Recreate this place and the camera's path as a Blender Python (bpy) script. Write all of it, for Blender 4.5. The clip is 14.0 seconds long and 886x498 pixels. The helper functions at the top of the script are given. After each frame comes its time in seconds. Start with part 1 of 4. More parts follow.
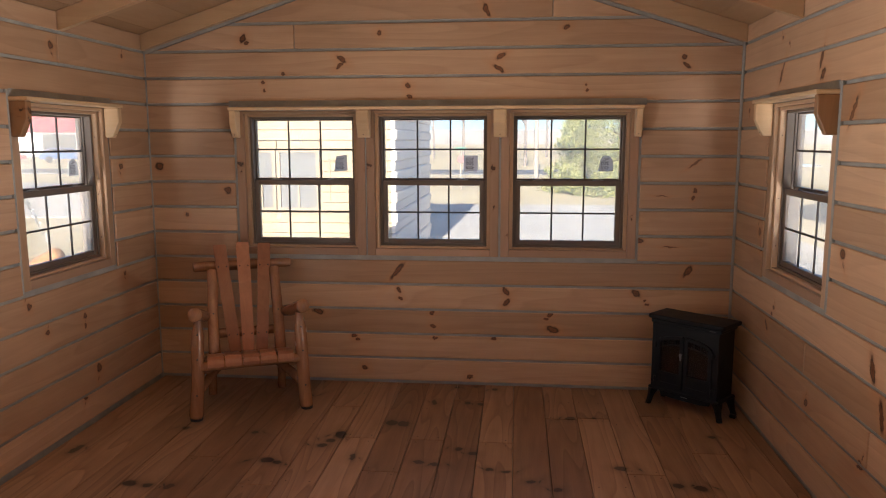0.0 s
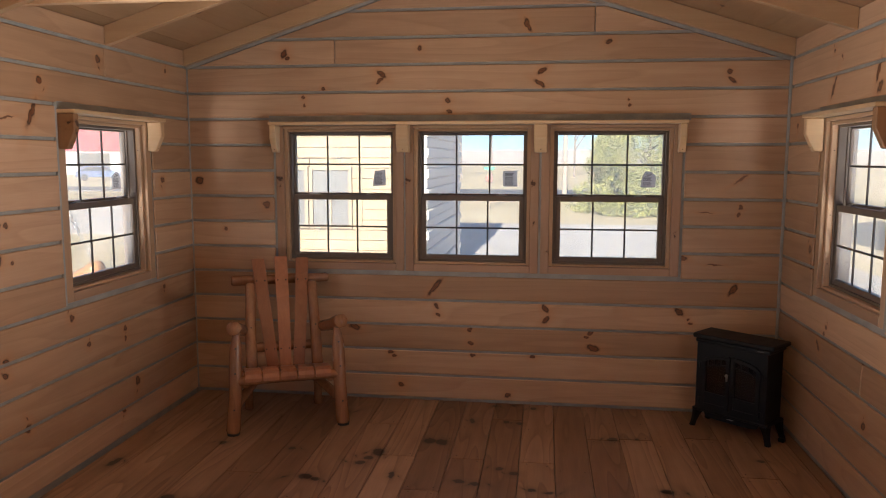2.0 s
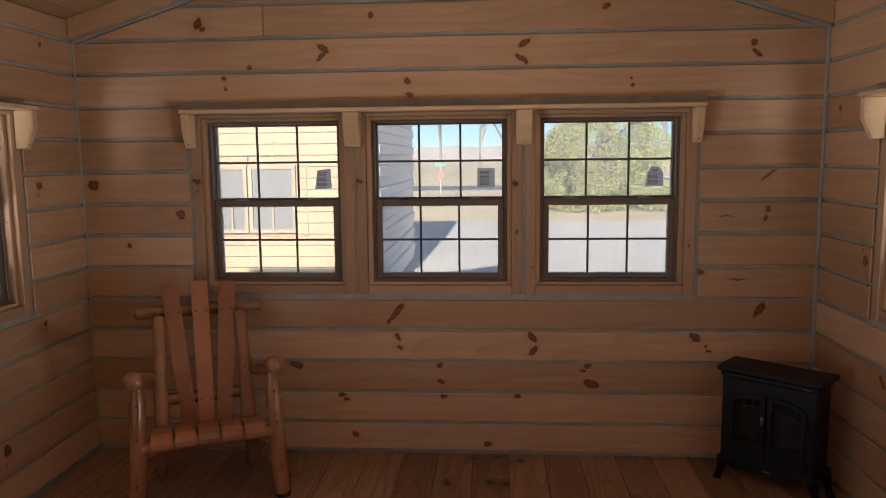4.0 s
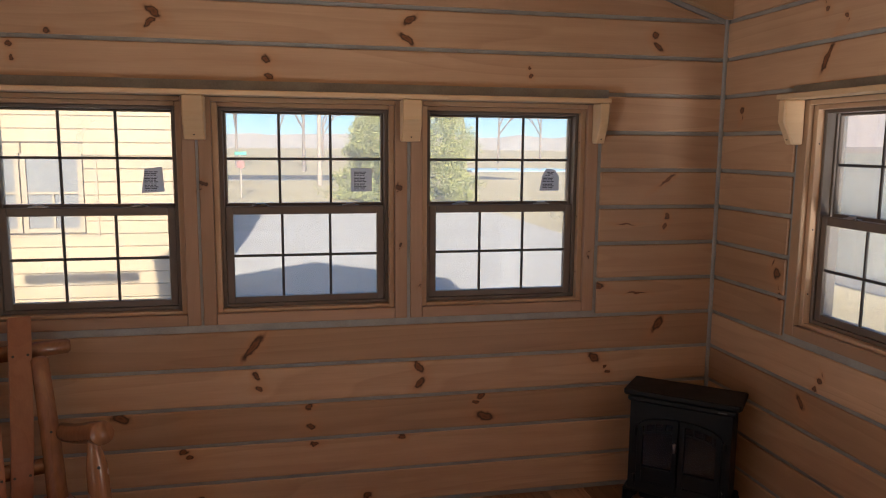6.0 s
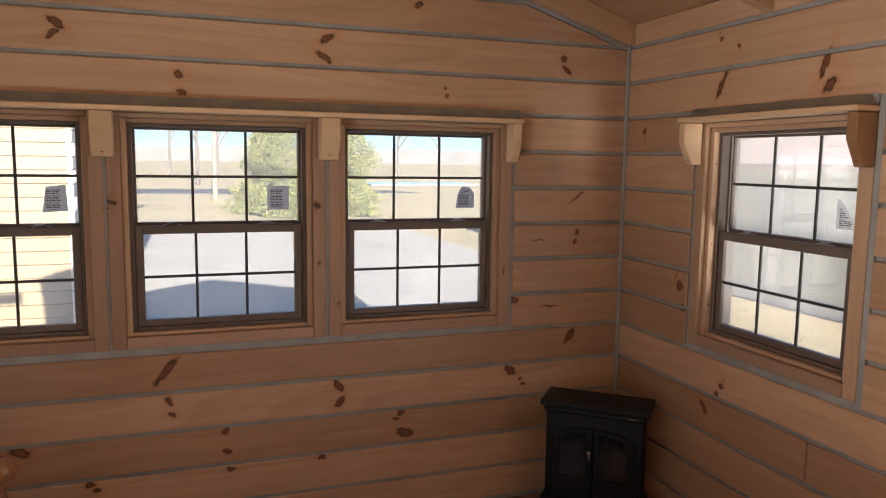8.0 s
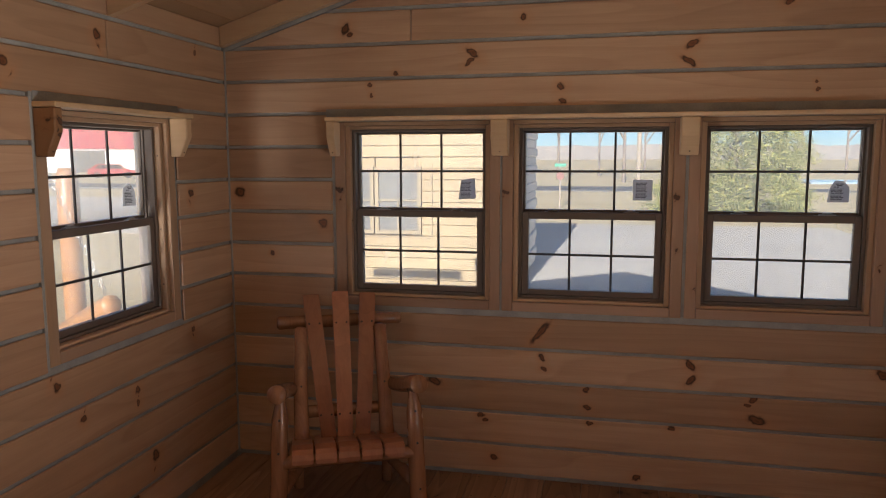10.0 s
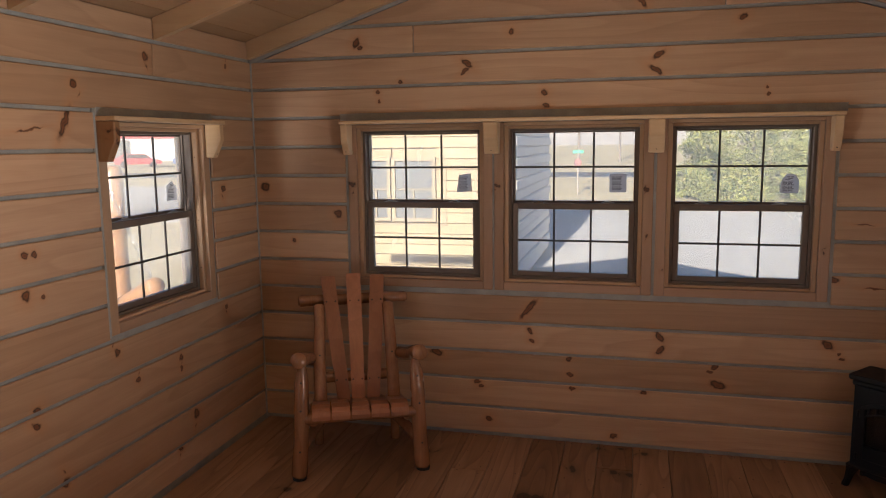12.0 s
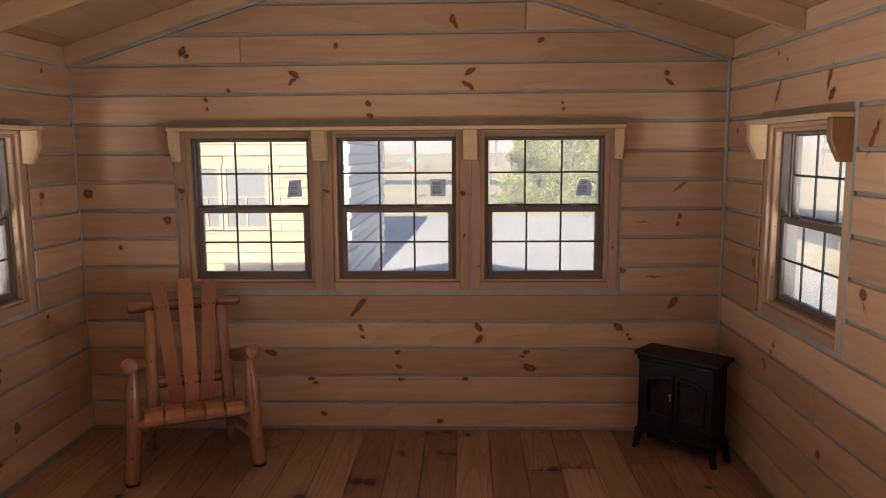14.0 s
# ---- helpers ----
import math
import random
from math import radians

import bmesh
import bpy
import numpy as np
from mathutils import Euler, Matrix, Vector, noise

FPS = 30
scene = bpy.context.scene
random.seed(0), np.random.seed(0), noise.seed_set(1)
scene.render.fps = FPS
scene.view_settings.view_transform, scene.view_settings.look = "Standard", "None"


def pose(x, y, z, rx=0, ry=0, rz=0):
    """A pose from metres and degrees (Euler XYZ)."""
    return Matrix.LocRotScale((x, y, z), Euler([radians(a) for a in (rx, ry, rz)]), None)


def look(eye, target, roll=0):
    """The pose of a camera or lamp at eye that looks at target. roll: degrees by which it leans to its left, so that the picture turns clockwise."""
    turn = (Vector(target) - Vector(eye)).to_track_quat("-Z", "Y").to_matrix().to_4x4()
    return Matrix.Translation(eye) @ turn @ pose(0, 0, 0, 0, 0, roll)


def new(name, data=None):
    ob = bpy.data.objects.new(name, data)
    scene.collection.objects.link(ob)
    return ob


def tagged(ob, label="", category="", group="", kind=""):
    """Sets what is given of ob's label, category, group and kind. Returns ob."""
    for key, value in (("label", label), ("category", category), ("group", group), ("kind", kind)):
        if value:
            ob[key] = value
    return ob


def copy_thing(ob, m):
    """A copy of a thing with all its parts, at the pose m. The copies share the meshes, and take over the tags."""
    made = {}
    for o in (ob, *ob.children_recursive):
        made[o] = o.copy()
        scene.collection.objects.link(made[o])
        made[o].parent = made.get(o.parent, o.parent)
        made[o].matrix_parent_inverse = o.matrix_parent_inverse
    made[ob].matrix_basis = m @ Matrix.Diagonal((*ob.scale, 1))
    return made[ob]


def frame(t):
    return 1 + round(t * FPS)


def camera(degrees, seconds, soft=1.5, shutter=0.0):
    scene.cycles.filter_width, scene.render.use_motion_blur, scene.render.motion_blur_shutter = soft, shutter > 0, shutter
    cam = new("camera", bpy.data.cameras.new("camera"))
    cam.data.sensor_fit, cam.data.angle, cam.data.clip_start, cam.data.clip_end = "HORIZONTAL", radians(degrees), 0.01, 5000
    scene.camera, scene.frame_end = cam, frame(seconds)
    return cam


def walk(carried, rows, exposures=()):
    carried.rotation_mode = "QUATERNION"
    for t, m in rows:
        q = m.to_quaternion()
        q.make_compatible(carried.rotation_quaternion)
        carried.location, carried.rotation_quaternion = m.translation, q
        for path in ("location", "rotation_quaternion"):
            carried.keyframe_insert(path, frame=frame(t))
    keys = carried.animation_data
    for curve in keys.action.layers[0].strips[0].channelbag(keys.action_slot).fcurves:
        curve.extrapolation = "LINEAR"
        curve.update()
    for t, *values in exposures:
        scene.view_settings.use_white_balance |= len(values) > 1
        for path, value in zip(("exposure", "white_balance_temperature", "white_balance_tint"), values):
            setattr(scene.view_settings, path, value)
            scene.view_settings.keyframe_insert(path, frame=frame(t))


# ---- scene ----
cam = camera(61.9, 14.0, soft=1.1)
PATH = [
    (0, (0.535, 0.196, 1.437), (0.338, 2.166, 1.147), -0.1),
    (0.5, (0.516, 0.192, 1.411), (0.261, 2.157, 1.139), -0.1),
    (1, (0.493, 0.198, 1.415), (0.198, 2.159, 1.156), -0.0),
    (1.5, (0.478, 0.206, 1.434), (0.189, 2.17, 1.184), 0.2),
    (2, (0.46, 0.228, 1.409), (0.192, 2.195, 1.172), 0.1),
    (2.5, (0.44, 0.376, 1.404), (0.214, 2.348, 1.165), -0.0),
    (2.7, (0.442, 0.481, 1.402), (0.235, 2.456, 1.163), -0.0),
    (4.8, (0.139, 1.325, 1.414), (0.105, 3.308, 1.156), -0.7),
    (5, (0.114, 1.388, 1.417), (0.125, 3.37, 1.156), -0.5),
    (5.5, (0.118, 1.494, 1.418), (0.262, 3.471, 1.151), -0.2),
    (6, (-0.014, 1.623, 1.441), (0.391, 3.562, 1.165), 0.5),
    (6.5, (-0.048, 1.633, 1.449), (0.552, 3.522, 1.187), 1.1),
    (7, (-0.054, 1.642, 1.449), (0.703, 3.476, 1.201), 1.3),
    (7.5, (-0.068, 1.633, 1.455), (0.725, 3.453, 1.214), 1.1),
    (8, (-0.091, 1.623, 1.458), (0.575, 3.494, 1.221), 0.8),
    (8.5, (0.002, 1.545, 1.446), (0.342, 3.501, 1.211), 0.4),
    (9, (0.028, 1.437, 1.438), (0.063, 3.424, 1.208), 0.2),
    (9.2, (0.048, 1.4, 1.44), (-0.042, 3.384, 1.207), 0.2),
    (11.3, (0.221, 0.904, 1.47), (-0.367, 2.797, 1.207), -0.9),
    (11.5, (0.242, 0.87, 1.473), (-0.326, 2.77, 1.21), -1.0),
    (12, (0.334, 0.799, 1.512), (-0.159, 2.717, 1.228), -0.7),
    (12.5, (0.332, 0.673, 1.504), (0.004, 2.623, 1.208), 0.1),
    (13, (0.3, 0.589, 1.511), (0.121, 2.559, 1.215), 0.6),
    (13.5, (0.32, 0.568, 1.516), (0.229, 2.546, 1.235), 0.2),
    (14, (0.418, 0.576, 1.508), (0.354, 2.557, 1.242), -0.4),
]
walk(cam, [(t, look(eye, target, roll)) for t, eye, target, roll in PATH], [(0, 2.1), (2.5, 1.97), (5, 1.67), (6, 1.79), (7.2, 2.1), (8, 2.05), (9, 1.45), (11.5, 1.75), (13, 1.8), (14, 1.95)])

# ---- light: winter sky, low sun from behind the cabin, two added lamps at unseen side openings ----
SUN_EL, SUN_AZ = 18.5, 2.0          # degrees; the sun stands over -y, a little towards -x
world = bpy.data.worlds.new("winter_sky")
scene.world = world
world.use_nodes = True
_wn = world.node_tree.nodes
_sky = _wn.new("ShaderNodeTexSky")
_sky.sky_type, _sky.sun_disc = "NISHITA", False
_sky.sun_elevation, _sky.sun_rotation = radians(SUN_EL), radians(180 + SUN_AZ)
_sky.altitude = 1500.0
_sky.air_density, _sky.dust_density, _sky.ozone_density = 0.8, 0.0, 4.5
world.node_tree.links.new(_sky.outputs[0], _wn["Background"].inputs[0])
_wn["Background"].inputs[1].default_value = 0.05

sun_data = bpy.data.lights.new("sun", "SUN")
sun_data.energy, sun_data.angle, sun_data.color = 5.0, radians(0.5), (1.0, 0.93, 0.82)
sun = new("sun", sun_data)
sun.matrix_world = look((0, 0, 0), (math.sin(radians(SUN_AZ)) * math.cos(radians(SUN_EL)), math.cos(radians(SUN_AZ)) * math.cos(radians(SUN_EL)), -math.sin(radians(SUN_EL))))


def stand_in_lamp(name, eye, target, w, h, watts, colour):
    d = bpy.data.lights.new(name, "AREA")
    d.shape, d.size, d.size_y, d.energy, d.color = "RECTANGLE", w, h, watts, colour
    ob = new(name, d)
    ob.matrix_world = look(eye, target)
    return ob


# ---- the shell's numbers ----
LX, RX, BY, FY = -1.64, 1.75, 4.43, -1.05      # inner faces of the left, right, back and front walls
CX = (LX + RX) / 2
COURSE = 0.15                                  # height of one log course
PLATE = 13 * COURSE                            # underside of the rafters at the side walls
SLOPE = 0.317
CEIL0 = PLATE + 0.098                          # underside of the roof boards at the side walls
WALL = 0.14                                    # wall thickness
RAIL0, RAIL1 = 0.768, 1.628                    # lower and upper edge of a window's casing
HALF = 0.387                                   # half width of a window with its casing
BACK_W = (-0.725, 0.049, 0.826)                # centres of the three back windows
SIDE_W, LEFT_W = 3.575, 3.61                   # centres of the right and left side windows, along y
WEST_GAP = (1.34, 2.26, 2.0)                        # unseen opening added in the left wall for its lamp: from y, to y, height
EAST_GAP = (1.32, 2.20, -0.35, 2.0)                # unseen opening added in the right wall for its lamp: from y, to y, from z, to z
GROUND = -0.6

# added lamps outside the two unseen side openings, standing in for sunlight bounced up indoors
stand_in_lamp("west_bounce_lamp", (LX - 0.52, 1.80, -0.12), (LX - 0.42, 1.82, 1.0), 0.85, 0.8, 58, (1.0, 0.98, 0.98))
stand_in_lamp("east_bounce_lamp", (RX + 0.52, 1.76, -0.08), (RX + 0.42, 1.80, 1.0), 0.8, 0.75, 49, (1.0, 0.98, 0.98))


# ---- material tools ----
class Nodes:
    def __init__(self, name):
        self.mat = bpy.data.materials.new(name)
        self.mat.use_nodes = True
        self.t = self.mat.node_tree
        self.bsdf = self.t.nodes["Principled BSDF"]
        self.out = self.t.nodes["Material Output"]

    def add(self, kind, **inputs):
        n = self.t.nodes.new(kind)
        for k, v in inputs.items():
            self.put(n, k, v)
        return n

    def put(self, n, key, v):
        key = int(key[1:]) if key[0] == "i" and key[1:].isdigit() else key
        if isinstance(v, bpy.types.NodeSocket):
            self.t.links.new(v, n.inputs[key])
        else:
            n.inputs[key].default_value = v

    def math(self, op, a, b=0.0, c=0.0, clamp=False):
        n = self.add("ShaderNodeMath", i0=a, i1=b, i2=c)
        n.operation, n.use_clamp = op, clamp
        return n.outputs[0]

    def vec(self, op, a, b=(0, 0, 0)):
        n = self.add("ShaderNodeVectorMath", i0=a, i1=b)
        n.operation = op
        return n.outputs["Value"] if op in ("LENGTH", "DOT_PRODUCT") else n.outputs[0]

    def noise(self, v, scale, detail=3.0, rough=0.55, dist=0.0):
        n = self.add("ShaderNodeTexNoise", Vector=v, Scale=scale, Detail=detail, Roughness=rough, Distortion=dist)
        return n.outputs["Fac"]

    def ramp(self, fac, stops, mode="LINEAR"):
        n = self.add("ShaderNodeValToRGB", Fac=fac)
        n.color_ramp.interpolation = mode
        el = n.color_ramp.elements
        while len(el) < len(stops):
            el.new(0.5)
        for e, (p, c) in zip(el, stops):
            e.position, e.color = p, (*c, 1) if len(c) == 3 else c
        return n.outputs[0]

    def mix(self, fac, a, b, blend="MIX"):
        n = self.t.nodes.new("ShaderNodeMix")
        n.data_type, n.blend_type = "RGBA", blend
        for i, v in ((0, fac), (6, a), (7, b)):
            if isinstance(v, bpy.types.NodeSocket):
                self.t.links.new(v, n.inputs[i])
            else:
                n.inputs[i].default_value = v if i == 0 or len(v) == 4 else (*v, 1)
        return n.outputs[2]

    def place(self):
        return self.add("ShaderNodeNewGeometry").outputs["Position"]

    def random(self):
        return self.add("ShaderNodeObjectInfo").outputs["Random"]

    def bump(self, height, strength, distance):
        self.put(self.bsdf, "Normal", self.add("ShaderNodeBump", Height=height, Strength=strength, Distance=distance).outputs[0])

    def done(self, colour=None, rough=0.5, metal=0.0, spec=0.5):
        if colour is not None:
            self.put(self.bsdf, "Base Color", colour if isinstance(colour, bpy.types.NodeSocket) else (*colour, 1))
        self.put(self.bsdf, "Roughness", rough)
        self.put(self.bsdf, "Metallic", metal)
        self.put(self.bsdf, "Specular IOR Level", spec)
        return self.mat


def pine(name, light, dark, along, knots=(), flat=None, rough=0.37, tone=0.19, grain=1.0, island=False, spec=0.4, ink=1.0, ring=1.0, warp=0.045):
    """Knotty pine: growth rings drawn out along one axis, pores, tone per board, and knots (u, v, size, stretch) in the plane of a wall or floor."""
    n = Nodes(name)
    p = n.place()
    rnd = n.random() if not island else n.add("ShaderNodeNewGeometry").outputs["Random Per Island"]
    shift = n.add("ShaderNodeCombineXYZ", X=n.math("MULTIPLY", rnd, 37.0), Y=n.math("MULTIPLY", rnd, 91.0), Z=n.math("MULTIPLY", rnd, 53.0)).outputs[0]
    q = n.vec("ADD", p, shift)
    squash = tuple(0.09 if a == along else 1.0 for a in "xyz")
    g = n.vec("MULTIPLY", q, squash)
    wob = n.noise(g, 7.0, 2.0)
    rings = n.noise(n.vec("ADD", g, n.vec("MULTIPLY", n.add("ShaderNodeCombineXYZ", X=wob, Y=wob, Z=wob).outputs[0], (0.12, 0.12, 0.12))), 26.0 * grain, 2.0, 0.5)
    lines = n.math("FRACT", n.math("MULTIPLY", n.noise(g, 5.5 * grain, 1.0, 0.4), 9.0))
    lines = n.ramp(lines, [(0.0, (0, 0, 0)), (0.75, (0.55, 0.55, 0.55)), (0.93, (1, 1, 1)), (1.0, (0, 0, 0))])
    pores = n.noise(n.vec("MULTIPLY", q, tuple(0.03 if a == along else 1.0 for a in "xyz")), 190.0, 2.0, 0.6)
    blot = n.noise(q, 2.3, 3.0)
    fac = n.math("ADD", n.math("MULTIPLY", rings, 0.60), n.math("MULTIPLY", lines, 0.17 * ring), 0.0)
    fac = n.math("ADD", fac, n.math("MULTIPLY", n.math("SUBTRACT", pores, 0.5), 0.35), clamp=True)
    col = n.mix(fac, light, dark)
    col = n.mix(n.math("MULTIPLY", n.math("SUBTRACT", blot, 0.35), 0.5, clamp=True), col, tuple(c * f for c, f in zip(dark, (0.95, 0.8, 0.65))))
    t = n.math("ADD", n.math("MULTIPLY", rnd, 2 * tone), 1.0 - tone)
    col = n.mix(1.0, col, n.add("ShaderNodeCombineXYZ", X=t, Y=n.math("POWER", t, 1.15), Z=n.math("POWER", t, 1.3)).outputs[0], "MULTIPLY")
    if knots:
        w1 = n.add("ShaderNodeTexNoise", Vector=p, Scale=34.0, Detail=3.0).outputs["Color"]
        pw = n.vec("ADD", p, n.vec("MULTIPLY", n.vec("SUBTRACT", w1, (0.5, 0.5, 0.5)), (warp, warp, warp)))
        best = None
        dice = random.Random(len(knots))
        axis = {"xz": 1, "yz": 0, "xy": 2}[flat]
        for u, v, r, k, *slant in knots:
            turn = radians(slant[0]) if slant else dice.uniform(-0.5, 0.5)
            lean = dice.choice((-1, 1)) * dice.uniform(0.8, 1.2)
            du, dv = dice.uniform(-1.6, 1.6) * r, dice.choice((-1, 1)) * dice.uniform(1.6, 2.6) * r
            if flat == "xy":
                du, dv = dice.choice((-1, 1)) * dice.uniform(1.8, 3.0) * r, dice.uniform(-1, 1) * r
            pair = ((u, v, r * k, r, turn), (u + du, v + dv, r * dice.uniform(1.3, 2.4), r * 0.6, lean))
            for a, b, ra, rb, an in pair[:1 if slant else 2]:
                centre = {"xz": (a, 0, b), "yz": (0, a, b), "xy": (a, b, 0)}[flat]
                size = {"xz": (ra, 1e4, rb), "yz": (1e4, ra, rb), "xy": (rb if an == turn else ra, ra if an == turn else rb, 1e4)}[flat]
                rot = [0.0, 0.0, 0.0]
                rot[axis] = an
                mp = n.add("ShaderNodeMapping", Vector=pw, Location=centre, Rotation=rot, Scale=size)
                mp.vector_type = "TEXTURE"
                d = n.vec("LENGTH", mp.outputs[0])
                if an == lean:
                    d = n.math("ADD", d, 0.72)
                best = d if best is None else n.math("MINIMUM", best, d)
        best = n.math("MULTIPLY", best, 0.25)
        fade = n.ramp(best, [(0.0, (1.0,) * 3), (0.16, (0.97,) * 3), (0.21, (0.97,) * 3), (0.26, (0.5,) * 3), (0.42, (0.22,) * 3), (0.85, (0, 0, 0))])
        tint = n.ramp(best, [(0.0, (0.06, 0.024, 0.011)), (0.11, (0.10, 0.038, 0.016)), (0.19, (0.022, 0.010, 0.006)), (0.24, (0.09, 0.036, 0.015)), (0.34, (0.26, 0.115, 0.045))])
        col = n.mix(fade, col, n.mix(1.0, tint, (ink, ink, ink), "MULTIPLY"))
    n.bump(n.math("ADD", n.math("MULTIPLY", rings, 0.6), pores), 0.25, 0.0012)
    r = n.math("ADD", n.math("MULTIPLY", blot, 0.22), rough - 0.1)
    return n.done(col, r, 0.0, spec)


# (along, up or across, half width, stretch, slant in degrees)
BACK_KNOTS = [(-0.158, 0.680, 0.014, 4.6, -52), (-0.152, 0.565, 0.010, 2.0, 60), (-0.142, 0.515, 0.009, 1.5, 10), (0.478, 0.572, 0.014, 2.2, 55), (0.484, 0.503, 0.012, 2.4, -50),
              (1.222, 0.572, 0.016, 1.9, 48), (1.268, 0.528, 0.006, 1.3, 0), (1.285, 0.505, 0.008, 1.3, 0), (0.735, 0.437, 0.012, 1.5, -30), (0.715, 0.408, 0.008, 1.6, -20), (0.752, 0.348, 0.019, 2.0, 18),
              (0.048, 0.433, 0.011, 1.5, -25), (0.051, 0.352, 0.013, 1.3, 10), (0.412, 0.285, 0.011, 1.4, 0), (0.067, 0.28, 0.008, 2.0, 5), (-0.424, 0.283, 0.012, 1.3, 20), (-0.405, 0.262, 0.007, 1.4, 0),
              (-0.362, 0.086, 0.016, 1.1, 0), (0.27, 0.05, 0.012, 1.6, -20), (-0.641, 0.43, 0.020, 1.8, 15), (1.502, 0.703, 0.015, 2.6, -55), (-0.468, 1.897, 0.014, 2.2, 35), (-0.478, 1.86, 0.010, 2.6, -40),
              (-0.81, 1.821, 0.010, 1.2, 0), (-0.93, 1.771, 0.010, 1.0, 0), (-0.925, 1.725, 0.008, 1.0, 0), (-0.087, 1.745, 0.015, 1.0, 0), (-0.077, 1.685, 0.013, 1.2, 0), (0.425, 1.835, 0.012, 3.0, 35),
              (0.44, 1.905, 0.013, 2.2, -35), (0.912, 1.745, 0.006, 1.0, 0), (0.916, 1.712, 0.006, 1.2, 0), (1.435, 1.888, 0.013, 1.2, 0), (1.45, 1.845, 0.011, 2.2, 40)]
LOW_KNOTS = [(-1.041, 2.02, 0.018, 1.5, -55), (-1.02, 1.995, 0.011, 1.2, 0), (-0.247, 2.04, 0.014, 1.2, 20), (0.357, 2.15, 0.014, 3.0, 65), (0.795, 2.055, 0.013, 1.4, -20), (-1.091, 1.3, 0.018, 1.0, 0), (-1.584, 1.29, 0.022, 1.2, 50),
             (-1.17, 1.15, 0.018, 1.4, 30), (-1.425, 0.999, 0.010, 1.0, 0), (1.523, 1.16, 0.008, 2.0, 70), (1.515, 1.12, 0.008, 1.6, -60), (1.515, 1.31, 0.006, 7.0, -35), (1.34, 1.13, 0.004, 9.0, 0),
             (1.234, 0.876, 0.012, 1.7, 10), (1.4, 0.84, 0.004, 10.0, 2)]
LEFT_KNOTS = [(3.244, 0.70, 0.016, 0.9), (3.662, 0.56, 0.016, 0.9), (3.662, 0.51, 0.012, 1.0), (3.358, 0.55, 0.014, 1.0), (3.758, 0.258, 0.022, 1.0), (3.623, 0.142, 0.013, 1.0), (2.925, 0.3, 0.018, 1.0),
              (2.58, 0.69, 0.015, 1.0), (2.823, 0.61, 0.016, 1.2, 30), (2.81, 0.56, 0.012, 1.8, -30), (2.819, 1.017, 0.02, 1.0, 0), (2.89, 1.0, 0.009, 1.0, 0), (2.83, 1.155, 0.012, 1.1, 0), (2.868, 1.15, 0.012, 1.1, 0), (3.546, 1.88, 0.02, 0.9), (4.176, 1.9, 0.013, 1.0), (3.119, 1.741, 0.017, 0.9), (2.694, 1.44, 0.016, 1.6, 70), (2.68, 1.40, 0.014, 1.8, 10),
              (3.06, 1.6, 0.014, 4.5, 62), (2.9, 1.575, 0.004, 14.0, 8), (4.07, 0.71, 0.014, 1.0), (4.10, 1.3, 0.018, 1.0)]
RIGHT_KNOTS = [(3.749, 0.655, 0.010, 1.0), (3.77, 0.62, 0.009, 1.0), (3.836, 0.55, 0.014, 2.0, 50), (4.014, 0.983, 0.020, 1.0), (3.99, 0.90, 0.014, 1.0), (3.059, 1.015, 0.02, 1.1), (3.836, 1.744, 0.012, 4.5, -60),
               (3.36, 1.70, 0.018, 1.6, -40), (3.385, 1.765, 0.012, 4.0, -70), (3.848, 1.904, 0.011, 1.0), (3.761, 1.87, 0.007, 1.0), (3.063, 1.54, 0.013, 5.0, -60), (3.75, 1.655, 0.004, 16.0, 4), (4.295, 1.592, 0.013, 1.0), (3.3, 0.35, 0.015, 1.2), (2.761, 0.66, 0.018, 3.0, 70), (2.676, 0.523, 0.016, 3.5, 75), (2.8, 0.30, 0.016, 1.3)]
FLOOR_KNOTS = [(-0.09, 3.79, 0.020, 1.1), (-0.03, 3.78, 0.018, 1.3), (0.11, 3.335, 0.016, 0.7), (0.18, 3.32, 0.013, 0.8), (0.28, 3.49, 0.012, 1.0), (0.345, 3.45, 0.014, 0.9), (0.43, 3.29, 0.011, 0.9),
               (0.50, 3.27, 0.013, 0.5), (0.829, 3.931, 0.016, 1.0), (0.611, 3.185, 0.013, 0.7), (1.007, 3.351, 0.018, 0.8), (-0.348, 3.537, 0.014, 1.0), (-0.315, 3.61, 0.018, 1.6), (0.42, 4.355, 0.010, 1.2),
               (0.28, 4.11, 0.010, 1.2), (0.35, 4.10, 0.010, 1.2), (-1.086, 3.01, 0.02, 0.8), (-1.0, 3.0, 0.015, 0.8), (-0.58, 3.29, 0.02, 0.8), (-0.53, 3.27, 0.014, 0.8), (1.226, 3.208, 0.016, 0.8),
               (1.315, 3.191, 0.017, 0.8), (-0.63, 4.15, 0.016, 1.0)]
MORE_KNOTS = [(-0.375, 3.475, 0.016, 0.9), (-1.52, 3.32, 0.012, 2.6), (-1.117, 3.62, 0.013, 1.0), (-0.906, 3.0, 0.012, 1.4), (0.094, 4.11, 0.008, 3.0), (0.2, 4.37, 0.009, 1.0), (0.31, 4.39, 0.008, 1.0), (-0.2, 3.36, 0.008, 2.5), (0.95, 3.95, 0.008, 1.0), (1.5, 3.75, 0.009, 1.0), (0.72, 3.12, 0.012, 1.0), (-0.75, 3.6, 0.010, 1.2)]
LIGHT, DARK = (0.58, 0.382, 0.243), (0.345, 0.202, 0.122)
M_BACK = pine("pine_logs", LIGHT, DARK, "x", BACK_KNOTS + LOW_KNOTS, "xz", ink=2.0, ring=1.4, warp=0.030)
M_LEFT = pine("pine_logs_side", LIGHT, DARK, "y", LEFT_KNOTS, "yz", ink=2.0, ring=1.4, warp=0.030)
